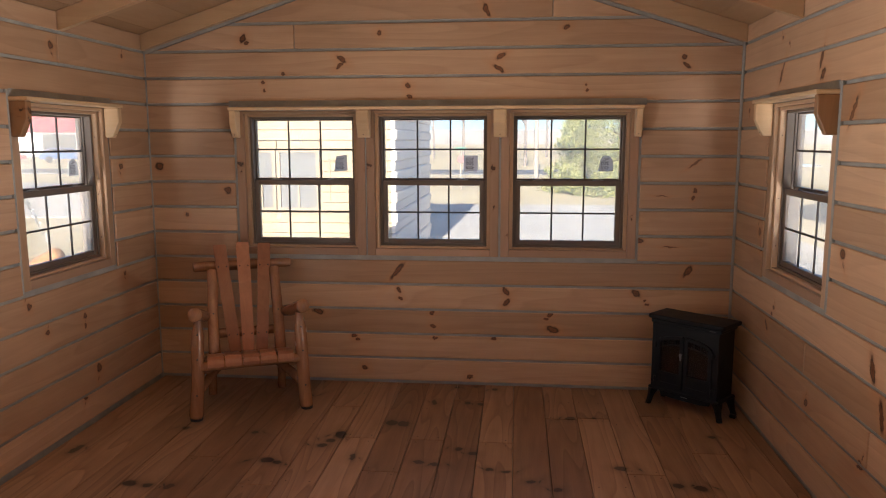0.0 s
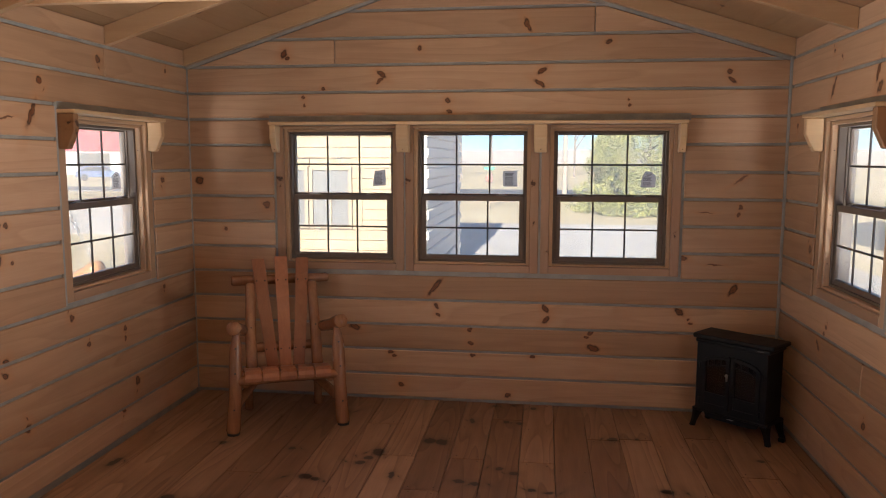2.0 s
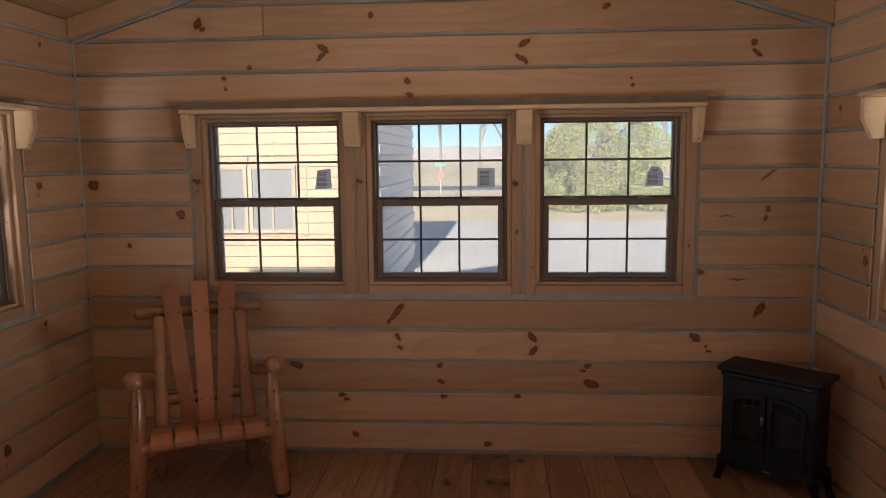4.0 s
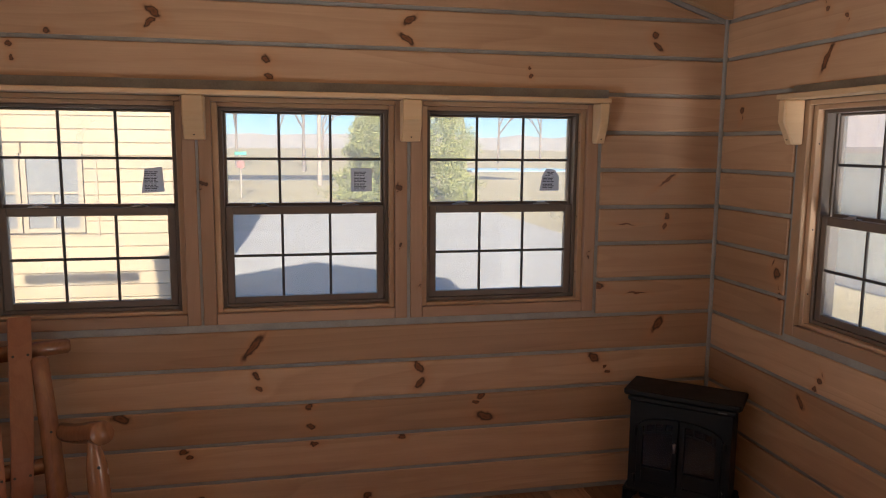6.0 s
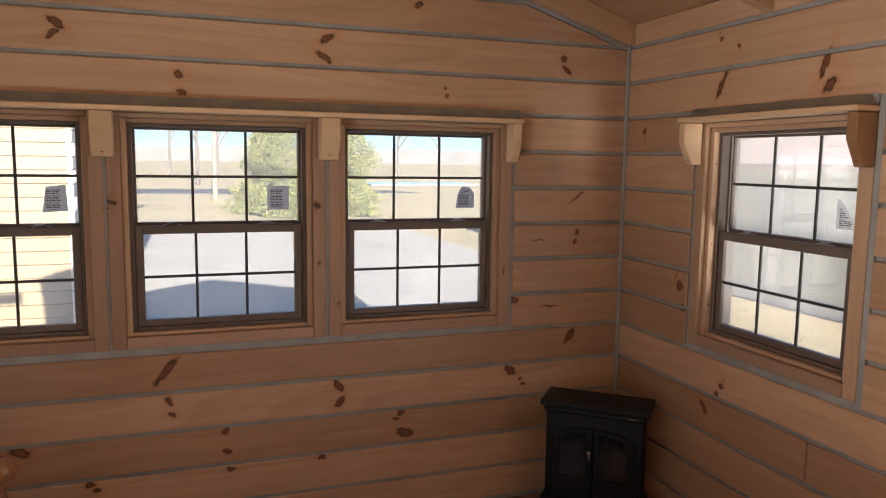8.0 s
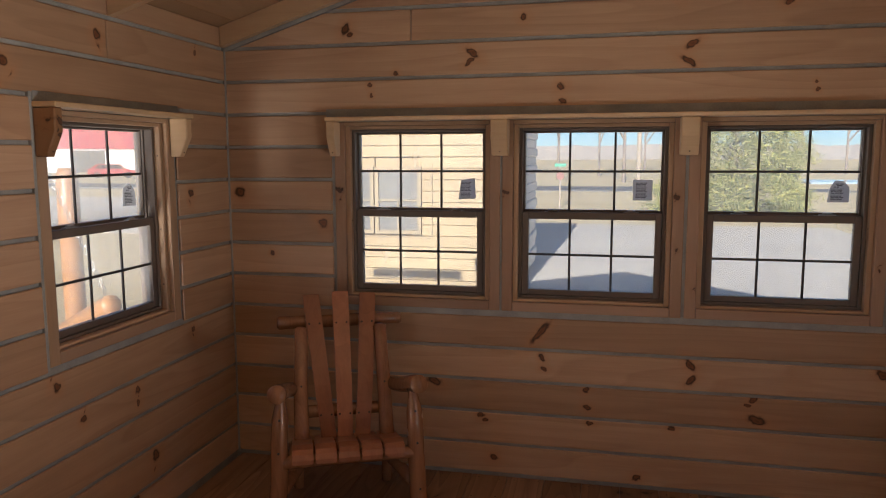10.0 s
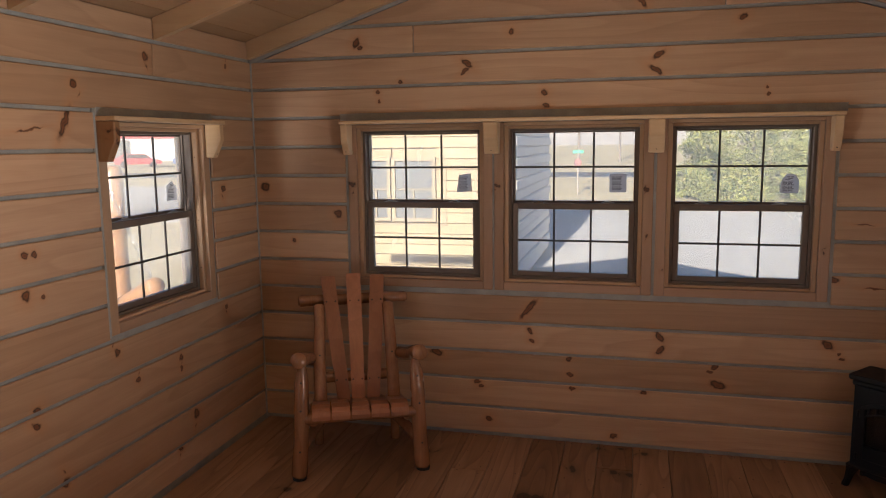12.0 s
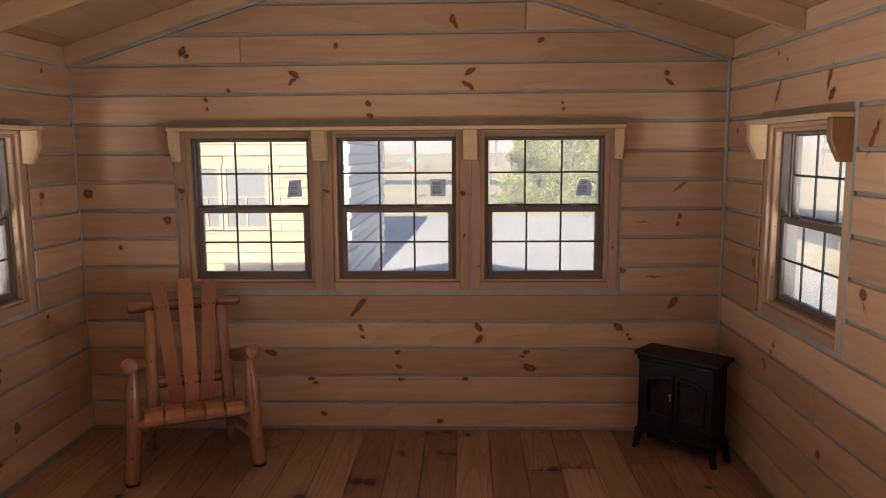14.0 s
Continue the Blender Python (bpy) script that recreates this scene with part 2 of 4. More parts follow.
M_RIGHT = pine("pine_logs_side_two", LIGHT, DARK, "y", RIGHT_KNOTS, "yz", ink=2.0, ring=1.4, warp=0.030)
M_FRONT = pine("pine_logs_plain", LIGHT, DARK, "x")
M_FLOOR = pine("pine_floor", (0.38, 0.230, 0.145), (0.15, 0.075, 0.045), "y", [(a, b, 1.6 * r, k) for a, b, r, k in FLOOR_KNOTS + MORE_KNOTS], "xy", rough=0.40, tone=0.30, spec=0.5, ink=0.22, ring=2.8, grain=1.3, warp=0.026)
ROOF_KNOTS = [(1.05, 3.35, 0.016, 1.4), (1.22, 3.05, 0.013, 1.2), (1.48, 3.95, 0.017, 1.2), (1.33, 4.2, 0.013, 1.5), (0.9, 4.05, 0.015, 1.2), (-0.85, 3.3, 0.015, 1.3), (-1.3, 3.9, 0.016, 1.2), (-1.05, 2.6, 0.014, 1.2), (-1.45, 3.1, 0.015, 1.3)]
M_ROOF = pine("roof_boards", (0.47, 0.31, 0.18), (0.34, 0.205, 0.11), "y", ROOF_KNOTS, "xy", island=True, tone=0.2, ink=1.5)
M_RAFTER = pine("rafter_wood", (0.52, 0.345, 0.20), (0.37, 0.225, 0.12), "x")
M_TRIM_X = pine("casing_wood_x", (0.54, 0.37, 0.24), (0.40, 0.25, 0.15), "x", grain=1.4)
M_TRIM_Y = pine("casing_wood_y", (0.54, 0.37, 0.24), (0.40, 0.25, 0.15), "y", grain=1.4)
M_TRIM_Z = pine("casing_wood_z", (0.54, 0.37, 0.24), (0.40, 0.25, 0.15), "z", grain=1.4)
M_CASE_X = pine("weathered_casing_x", (0.43, 0.275, 0.185), (0.29, 0.172, 0.107), "x", grain=1.4)
M_CASE_Y = pine("weathered_casing_y", (0.50, 0.34, 0.23), (0.36, 0.23, 0.15), "y", grain=1.4)
M_CASE_Z = pine("weathered_casing_z", (0.43, 0.275, 0.185), (0.29, 0.172, 0.107), "z", [(-0.32, 1.30, 0.012, 1.0), (0.40, 1.285, 0.010, 0.8), (-1.09, 1.30, 0.018, 0.9), (-0.415, 1.16, 0.006, 1.0), (0.405, 1.06, 0.008, 0.5), (1.18, 1.0, 0.008, 0.6), (0.48, 0.9, 0.008, 0.6)], "xz", grain=1.4)
M_SHELF = pine("fresh_pine", (0.66, 0.48, 0.30), (0.53, 0.355, 0.20), "x", grain=1.4)
M_LOG = pine("varnished_log", (0.40, 0.19, 0.095), (0.16, 0.064, 0.029), "z", rough=0.24, grain=1.8, spec=0.6)
M_SLAT = pine("varnished_slat", (0.41, 0.172, 0.092), (0.20, 0.076, 0.040), "z", rough=0.33, grain=1.5, spec=0.5)


def plain(name, c, rough=0.5, metal=0.0, vary=0.2, scale=6.0, fine=90.0, bump=0.0006, spec=0.5):
    n = Nodes(name)
    p = n.place()
    a = n.noise(p, scale, 4.0)
    b = n.noise(p, fine, 2.0)
    f = n.math("ADD", n.math("MULTIPLY", a, 0.7), n.math("MULTIPLY", b, 0.3))
    col = n.ramp(f, [(0.3, tuple(x * (1 - vary) for x in c)), (0.7, tuple(min(1.0, x * (1 + vary)) for x in c))])
    n.bump(b, 0.4, bump)
    return n.done(col, n.math("ADD", n.math("MULTIPLY", a, 0.2), rough - 0.1), metal, spec)


M_CHINK = plain("grey_chinking", (0.33, 0.335, 0.325), 0.8, vary=0.22, scale=9.0, fine=160.0, bump=0.001)
M_VINYL = plain("brown_vinyl", (0.135, 0.105, 0.085), 0.4, vary=0.08)
M_MUNTIN = plain("dark_grille", (0.05, 0.045, 0.045), 0.45, vary=0.08)
M_BADGE = plain("dull_grey_enamel", (0.09, 0.09, 0.095), 0.5, vary=0.1)
M_STEEL = plain("bare_steel", (0.42, 0.42, 0.42), 0.3, 1.0, vary=0.1)
M_IRON = plain("black_cast_iron", (0.006, 0.0075, 0.010), 0.5, vary=0.2, scale=20.0, fine=260.0, bump=0.0007, spec=0.25)
M_HOLE = plain("dark_screw", (0.02, 0.014, 0.01), 0.6)
M_TYRE = plain("black_rubber", (0.02, 0.02, 0.02), 0.8)
_pp = Nodes("sticker_paper")
_pd = _pp.add("ShaderNodeBsdfDiffuse", Color=(0.62, 0.63, 0.65, 1)).outputs[0]
_pt = _pp.add("ShaderNodeBsdfTranslucent", Color=(0.8, 0.8, 0.82, 1)).outputs[0]
_pm = _pp.add("ShaderNodeMixShader", i0=_pp.math("ADD", _pp.math("MULTIPLY", _pp.noise(_pp.place(), 60.0), 0.2), 0.58), i1=_pd, i2=_pt)
_pp.t.links.new(_pm.outputs[0], _pp.out.inputs["Surface"])
M_PAPER = _pp.mat
M_INK = plain("sticker_print", (0.10, 0.10, 0.11), 0.7, vary=0.05)


def glass(name, tint, gloss, veil, ior=1.5):
    """A thin pane: clear, with a whitish veil mixed in that imitates glare haze, glossy at a slant."""
    n = Nodes(name)
    clear = n.add("ShaderNodeBsdfTransparent", Color=(*tint, 1)).outputs[0]
    haze = n.add("ShaderNodeBsdfTranslucent", Color=(0.95, 0.94, 0.91, 1)).outputs[0]
    streak = n.noise(n.vec("MULTIPLY", n.place(), (5.0, 5.0, 3.0)), 1.5, 3.0)
    m0 = n.add("ShaderNodeMixShader", i0=n.math("MULTIPLY", n.math("ADD", n.math("MULTIPLY", streak, 0.2), 0.4), veil), i1=clear, i2=haze).outputs[0]
    shine = n.add("ShaderNodeBsdfGlossy", Color=(1, 1, 1, 1), Roughness=0.02).outputs[0]
    fres = n.math("MULTIPLY", n.add("ShaderNodeFresnel", IOR=ior).outputs[0], gloss)
    m1 = n.add("ShaderNodeMixShader", i0=fres, i1=m0, i2=shine)
    n.t.links.new(m1.outputs[0], n.out.inputs["Surface"])
    return n.mat


M_GLASS = glass("window_glass", (0.96, 0.97, 0.98), 0.3, 0.48)
M_SMOKED = glass("smoked_glass", (0.28, 0.29, 0.31), 1.0, 0.03, 1.6)


# ---- mesh tools ----
def box(bm, x0, x1, y0, y1, z0, z1, bevel=0.0, seg=1):
    r = bmesh.ops.create_cube(bm, size=1.0)
    vs = r["verts"]
    for v in vs:
        v.co = Vector(((x0 + x1) / 2 + v.co.x * (x1 - x0), (y0 + y1) / 2 + v.co.y * (y1 - y0), (z0 + z1) / 2 + v.co.z * (z1 - z0)))
    if bevel:
        es = list({e for v in vs for e in v.link_edges})
        bmesh.ops.bevel(bm, geom=es, offset=bevel, segments=seg, affect="EDGES", profile=0.5, clamp_overlap=True)
    return vs


def prism(bm, pts, y0, y1, bevel=0.0, axis="y"):
    """A polygon in the plane across the axis, drawn out from y0 to y1."""
    def co(a, b, c):
        return {"y": (a, c, b), "x": (c, a, b), "z": (a, b, c)}[axis]
    lo = [bm.verts.new(co(a, b, y0)) for a, b in pts]
    hi = [bm.verts.new(co(a, b, y1)) for a, b in pts]
    fs = [bm.faces.new(lo), bm.faces.new(hi[::-1])]
    n = len(pts)
    for i in range(n):
        fs.append(bm.faces.new((lo[i], hi[i], hi[(i + 1) % n], lo[(i + 1) % n])))
    bmesh.ops.recalc_face_normals(bm, faces=fs)
    if bevel:
        bmesh.ops.bevel(bm, geom=list({e for f in fs for e in f.edges}), offset=bevel, segments=1, affect="EDGES", clamp_overlap=True)


def mesh(name, bm, mat, smooth=False):
    me = bpy.data.meshes.new(name)
    bm.to_mesh(me)
    bm.free()
    me.materials.append(mat)
    if smooth:
        for f in me.polygons:
            f.use_smooth = True
    return me


def part(name, bm, mat, parent=None, label="", smooth=False):
    ob = new(name, mesh(name, bm, mat, smooth))
    ob.parent = parent
    return tagged(ob, label)


def part_box(name, mat, parent, x0, x1, y0, y1, z0, z1, bevel=0.002, label=""):
    bm = bmesh.new()
    box(bm, x0, x1, y0, y1, z0, z1, bevel)
    return part(name, bm, mat, parent, label)


def log(bm, a, b, r0, r1, sides=14, cuts=7, seed=0, dome=0.3):
    """A peeled log from a to b: slightly crooked, swelling, with rounded ends."""
    a, b = Vector(a), Vector(b)
    w = (b - a).normalized()
    u = w.orthogonal().normalized()
    v = w.cross(u)
    rows = []
    stops = [(0.0, 1 - dome)] + [((i + 0.12) / (cuts - 0.76), 1.0) for i in range(cuts)] + [(1.0, 1 - dome)]
    L = (b - a).length
    for s, k in stops:
        s = min(max(s, 0.0), 1.0)
        rr = (r0 + (r1 - r0) * s) * k
        c = a + w * (L * s) + (u * noise.noise((s * 2.2, seed * 3.1, 0.3)) + v * noise.noise((s * 2.2, 5.7, seed * 3.1))) * r0 * 0.22
        ring = []
        for i in range(sides):
            an = 2 * math.pi * i / sides
            bump = 1 + 0.07 * noise.noise((math.cos(an) * 1.3 + seed, math.sin(an) * 1.3, s * L * 9))
            ring.append(bm.verts.new(c + (u * math.cos(an) + v * math.sin(an)) * rr * bump))
        rows.append(ring)
    for r, q in zip(rows, rows[1:]):
        for i in range(sides):
            bm.faces.new((r[i], r[(i + 1) % sides], q[(i + 1) % sides], q[i]))
    bm.faces.new(rows[0][::-1])
    bm.faces.new(rows[-1])


def empty(name, m, label="", category="", group="", kind=""):
    ob = new(name)
    ob.empty_display_size = 0.1
    ob.matrix_world = m
    return tagged(ob, label, category, group, kind)


def subtract(spans, a, b):
    out = []
    for s, e in spans:
        if b <= s or a >= e:
            out.append((s, e))
        else:
            if a > s:
                out.append((s, a))
            if b < e:
                out.append((b, e))
    return out


# ---- the shell: chinking backs with real openings, thick ----
def roof_z(x):
    return CEIL0 + SLOPE * (1.695 - abs(x - CX))


def wall_back(name, axis, inner, outward, u0, u1, z1, holes, gable):
    """The wall's solid core behind the log boards, built of rectangles round its openings."""
    bm = bmesh.new()
    us = sorted({u0, u1} | {h for a, b, _, _ in holes for h in (a, b)})
    zs = sorted({GROUND + 0.25, z1} | {h for _, _, a, b in holes for h in (a, b)})
    i0, i1 = sorted((inner + outward * 0.012, inner + outward * WALL))
    for a, b in zip(us, us[1:]):
        for c, d in zip(zs, zs[1:]):
            if any(a >= h[0] - 1e-6 and b <= h[1] + 1e-6 and c >= h[2] - 1e-6 and d <= h[3] + 1e-6 for h in holes):
                continue
            if axis == "x":
                box(bm, a, b, i0, i1, c, d)
            else:
                box(bm, i0, i1, a, b, c, d)
    if gable:
        prism(bm, [(u0, z1), (u1, z1), (u1, roof_z(u1)), (CX, roof_z(CX)), (u0, roof_z(u0))], i0, i1)
    bmesh.ops.remove_doubles(bm, verts=bm.verts, dist=1e-5)
    ob = new(name, mesh(name, bm, M_CHINK))
    return tagged(ob, "solid pine log wall with grey chinking between courses", "wall", kind="structure")


def opening(c):
    return (c - 0.36, c + 0.36, RAIL0 + 0.03, RAIL1 - 0.03)


TOP = PLATE + 0.02
back = wall_back("wall_north", "x", BY, 1, LX - WALL, RX + WALL, TOP, [opening(c) for c in BACK_W], True)
front = wall_back("wall_south", "x", FY, -1, LX - WALL, RX + WALL, TOP, [], True)
left = wall_back("wall_west", "y", LX, -1, FY, BY, CEIL0 - 0.02, [opening(LEFT_W), (WEST_GAP[0], WEST_GAP[1], GROUND + 0.25, WEST_GAP[2])], False)
right = wall_back("wall_east", "y", RX, 1, FY, BY, CEIL0 - 0.02, [opening(SIDE_W), EAST_GAP], False)

# floor slab under the planks
floor = part_box("floor", M_CHINK, None, LX - WALL + 0.002, RX + WALL - 0.002, FY - WALL + 0.002, BY + WALL - 0.002, -0.2, -0.03, 0)
tagged(floor, "knotty pine plank floor with an oiled reddish-brown finish", "floor", kind="structure")

# roof boards: two slopes of tongued boards, each one mesh
for side, nm in ((-1, "ceiling"), (1, "ceiling_two")):
    bm = bmesh.new()
    x_out = LX - 0.16 if side < 0 else RX + 0.35
    edges = np.linspace(0, 1, 9)
    for k in range(8):
        xa, xb = CX + (x_out - CX) * edges[k], CX + (x_out - CX) * edges[k + 1]
        for ya, yb in ((FY - 0.5, 0.9), (0.9, 2.87), (2.87, BY + 0.5)):
            g = 0.0012
            x0, x1 = sorted((xa, xb))
            pts = [(x0 + g, roof_z(x0 + g)), (x1 - g, roof_z(x1 - g)), (x1 - g, roof_z(x1 - g) + 0.02), (x0 + g, roof_z(x0 + g) + 0.02)]
            prism(bm, pts, ya + g, yb - g)
    pts = [(CX, roof_z(CX) + 0.022), (x_out, roof_z(x_out) + 0.022), (x_out, roof_z(x_out) + 0.06), (CX, roof_z(CX) + 0.06)]
    prism(bm, pts, FY - 0.5, BY + 0.5)
    ob = new(nm, mesh(nm, bm, M_ROOF))
    tagged(ob, "sloping ceiling of bare brown roof boards", "ceiling", kind="structure")


# ---- rafters ----
def rafter(side, y0, depth=0.094, tag=True):
    bm = bmesh.new()
    xw = LX if side < 0 else RX
    x1 = CX - side * -0.002
    ztop = lambda x: roof_z(x) - 0.001
    pts = [(xw - side * 0.002, PLATE + 0.006), (xw - side * 0.002, ztop(xw)), (x1, ztop(CX)), (x1, ztop(CX) - depth)]
    prism(bm, pts, y0, y0 + 0.038, 0.002)
    ob = new("rafter", mesh("rafter", bm, M_RAFTER))
    return tagged(ob, "rough-sawn pine roof rafter under the boards", "rafter", "roof rafters", "structure")


for y0 in (BY - 0.04, 3.605, 2.85, 2.07, 1.29, 0.51, -0.27, FY + 0.002):
    for s in (-1, 1):
        rafter(s, y0)
for y0 in (2.893, 1.333, -0.227):
    bm = bmesh.new()
    box(bm, LX + 0.003, RX - 0.003, y0, y0 + 0.038, 2.0, 2.089, 0.002)
    tagged(new("tie_beam", mesh("tie_beam", bm, M_RAFTER)), "pale sawn pine tie beam spanning between the rafters", "beam", "tie beams", "structure")


# ---- windows: casing, stops, brown vinyl frame, two sashes with grilles, glass, latches ----
def window(m, name, shelf_left=HALF, shelf_right=HALF, torn=0):
    """A double-hung window; local x along the wall, y outwards, z up, origin on the inner wall face at floor height."""
    mx = M_TRIM_X if abs(m[0][0]) > 0.5 else M_TRIM_Y
    w = empty(name, m, "double-hung brown vinyl window with grilles in a pine casing", "window", kind="structure")
    o, i = HALF - 0.005, 0.335
    for s in (-1, 1):
        part_box("casing", M_CASE_Z if mx is M_TRIM_X else M_TRIM_Z, w, min(s * o, s * i), max(s * o, s * i), 0.004, 0.08, RAIL0 + 0.002, 1.61, 0.002)
        jb = part_box("jamb", M_TRIM_Z, w, min(s * (i - 0.0005), s * 0.314), max(s * (i - 0.0005), s * 0.314), 0.024, 0.135, 0.8125, 1.592, 0.002)
        for z in (0.93, 1.16, 1.46):
            bm = bmesh.new()
            bmesh.ops.create_cone(bm, cap_ends=True, segments=8, radius1=0.0028, radius2=0.0028, depth=0.0016, matrix=pose(s * 0.3136, 0.038, z, 0, 90))
            part("screw", bm, M_HOLE, jb)
    part_box("sill_casing", M_CASE_X if mx is M_TRIM_X else M_CASE_Y, w, -i + 0.001, i - 0.001, 0.004, 0.08, RAIL0 + 0.002, 0.812, 0.002)
    part_box("sill_stop", mx, w, -0.3135, 0.3135, 0.024, 0.135, 0.8125, 0.8245, 0.002)
    part_box("head_casing", mx, w, -i + 0.001, i - 0.001, 0.004, 0.08, 1.593, 1.61, 0.002)
    part_box("head_stop", mx, w, -0.3135, 0.3135, 0.024, 0.135, 1.5765, 1.5925, 0.002)
    # vinyl frame
    fr = bmesh.new()
    F, T, B = 0.3135, 1.576, 0.825
    for s in (-1, 1):
        box(fr, min(s * F, s * (F - 0.014)), max(s * F, s * (F - 0.014)), 0.05, 0.134, B, T, 0.0015)
        box(fr, min(s * (F - 0.014), s * (F - 0.022)), max(s * (F - 0.014), s * (F - 0.022)), 0.086, 0.094, B, T)
    box(fr, -F + 0.014, F - 0.014, 0.05, 0.134, B, B + 0.014, 0.0015)
    box(fr, -F + 0.014, F - 0.014, 0.05, 0.134, T - 0.012, T, 0.0015)
    part("vinyl_frame", fr, M_VINYL, w)

    def sash(nm, y, z0, z1, side, bot, top, gx):
        bm = bmesh.new()
        e = F - 0.015
        for s in (-1, 1):
            box(bm, min(s * e, s * (e - side)), max(s * e, s * (e - side)), y, y + 0.028, z0, z1, 0.002)
        box(bm, -e + side, e - side, y, y + 0.028, z0, z0 + bot, 0.002)
        box(bm, -e + side, e - side, y, y + 0.028, z1 - top, z1, 0.002)
        so = part(nm, bm, M_VINYL, w)
        gl, gt, gb = e - side, z1 - top, z0 + bot
        part_box("pane", M_GLASS, so, -gl + 0.001, gl - 0.001, y + 0.012, y + 0.016, gb + 0.001, gt - 0.001, 0).visible_shadow = False
        for k in (-1, 1):
            part_box("muntin", M_MUNTIN, so, k * gl / 3 - 0.005, k * gl / 3 + 0.005, y + 0.004, y + 0.0115, gb, gt, 0.0015)
        zm = (gb + gt) / 2
        part_box("muntin", M_MUNTIN, so, -gl, gl, y + 0.0032, y + 0.0105, zm - 0.005, zm + 0.005, 0.0015)
        return so

    up = sash("upper_sash", 0.098, 1.203, T - 0.0125, 0.008, 0.016, 0.008, 0)
    lo = sash("lower_sash", 0.058, 0.8395, 1.209, 0.028, 0.024, 0.030, 0)
    for s in (-1, 1):
        bm = bmesh.new()
        box(bm, s * 0.17 - 0.032, s * 0.17 + 0.032, 0.062, 0.082, 1.2095, 1.2135, 0.001)
        box(bm, s * 0.17 - 0.018, s * 0.17 + 0.018, 0.066, 0.078, 1.2135, 1.2195, 0.002)
        part("latch", bm, M_STEEL, lo, "bright metal sash latch")
    # the maker's sticker, with bars for its print
    x0, x1, z0, z1 = 0.175, 0.257, 1.262, 1.352
    bm = bmesh.new()
    pts = {0: [(x0, z0 - 0.004), (x1, z0 + 0.002), (x1 - 0.006, z1 + 0.004), (x0 + 0.014, z1 - 0.004)], 1: [(x0, z0), (x1, z0), (x1, z1), (x0, z1)],
           2: [(x0, z0), (x1, z0), (x1, z1 - 0.03), (x1 - 0.02, z1 - 0.004), (x1 - 0.055, z1), (x0 + 0.008, z1 - 0.03)],
           3: [(x0, z0), (x1, z0), (x1 - 0.006, z1 - 0.03), (x0 + 0.045, z1), (x0 + 0.004, z1 - 0.02)],
           4: [(x0, z0), (x1, z0), (x1, z0 + 0.004), (x0 + 0.018, z1), (x0, z1)]}[torn]
    prism(bm, pts, 0.1075, 0.1085)
    st = part("sticker", bm, M_PAPER, up, "grey printed paper sticker left on the glass")
    bm = bmesh.new()
    for k in range(12):
        zz = z0 + 0.005 + k * 0.0062
        room = 0.0 if torn != 4 else k * 0.0056
        x = x0 + 0.012
        for q in range(4):
            wd = 0.008 + 0.006 * ((k * 5 + q * 3) % 3)
            if x + wd < x1 - 0.010 - room and not (torn in (2, 3) and k > 8 and q in (0, 3)):
                box(bm, x, x + wd, 0.1068, 0.1074, zz, zz + (0.0036 if k % 4 else 0.0015))
            x += wd + 0.003
    part("print_bars", bm, M_INK, st)
    return w


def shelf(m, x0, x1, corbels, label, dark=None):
    """The board over a window with corbels below it; local axes as for a window. dark: the corbel with shade in its
    colour.
    """
    s = empty("window_shelf", m, label, "shelf")
    part_box("board", M_SHELF, s, x0, x1, -0.088, 0.003, 1.6115, 1.629, 0.003)
    for c, w in corbels:
        bm = bmesh.new()
        prof = [(0.002, 1.611), (-0.079, 1.611), (-0.079, 1.535), (-0.041, 1.456), (0.002, 1.456)]
        prism(bm, prof, c - w / 2, c + w / 2, 0.004, "x")
        cb = part("corbel", bm, M_CORBEL_SHADED if c == dark else M_SHELF, s, "knotty pine corbel with its shade in the colour" if c == dark else "")
        bm = bmesh.new()
        bmesh.ops.create_cone(bm, cap_ends=True, segments=10, radius1=0.003, radius2=0.003, depth=0.002, matrix=pose(c, -0.0495, 1.474, 64))
        part("screw", bm, M_HOLE, cb)
    return s


for k, c in enumerate(BACK_W):
    window(pose(c, BY, 0), "window_%d" % (k + 1), torn=k)
window(pose(LX, LEFT_W, 0, 0, 0, 90), "window_4", torn=3)
window(pose(RX, SIDE_W, 0, 0, 0, -90), "window_5", torn=4)
mid = [(BACK_W[0] + BACK_W[1]) / 2, (BACK_W[1] + BACK_W[2]) / 2]
shelf(pose(0, BY, 0), BACK_W[0] - HALF - 0.005, BACK_W[2] + HALF + 0.005, [(BACK_W[0] - HALF + 0.017, 0.036), (mid[0], 0.072), (mid[1], 0.072), (BACK_W[2] + HALF - 0.017, 0.036)],
      "long fresh pine shelf on corbels over three windows")
# knotty corbels turned from the windows: their shade is painted into the wood colour
M_CORBEL_SHADED = pine("shaded_knotty_corbel", (0.36, 0.20, 0.10), (0.22, 0.11, 0.05), "z", [(LEFT_W - HALF + 0.017, 1.57, 0.012, 1.0), (LEFT_W - HALF + 0.03, 1.53, 0.010, 1.0)], "yz", grain=1.4)
for m, shaded_at in ((pose(LX, LEFT_W, 0, 0, 0, 90), -HALF + 0.017), (pose(RX, SIDE_W, 0, 0, 0, -90), HALF - 0.017)):
    shelf(m, -HALF - 0.005, HALF + 0.005, [(-HALF + 0.017, 0.036), (HALF - 0.017, 0.036)], "short fresh pine shelf on corbels over a window", shaded_at)


# ---- the log chair ----
def screws(pts, parent, tilt=0):
    for x, y, z in pts:
        bm = bmesh.new()
        bmesh.ops.create_cone(bm, cap_ends=True, segments=10, radius1=0.0042, radius2=0.0042, depth=0.004, matrix=pose(x, y, z, 90 + tilt))
        part("screw", bm, M_HOLE, parent)


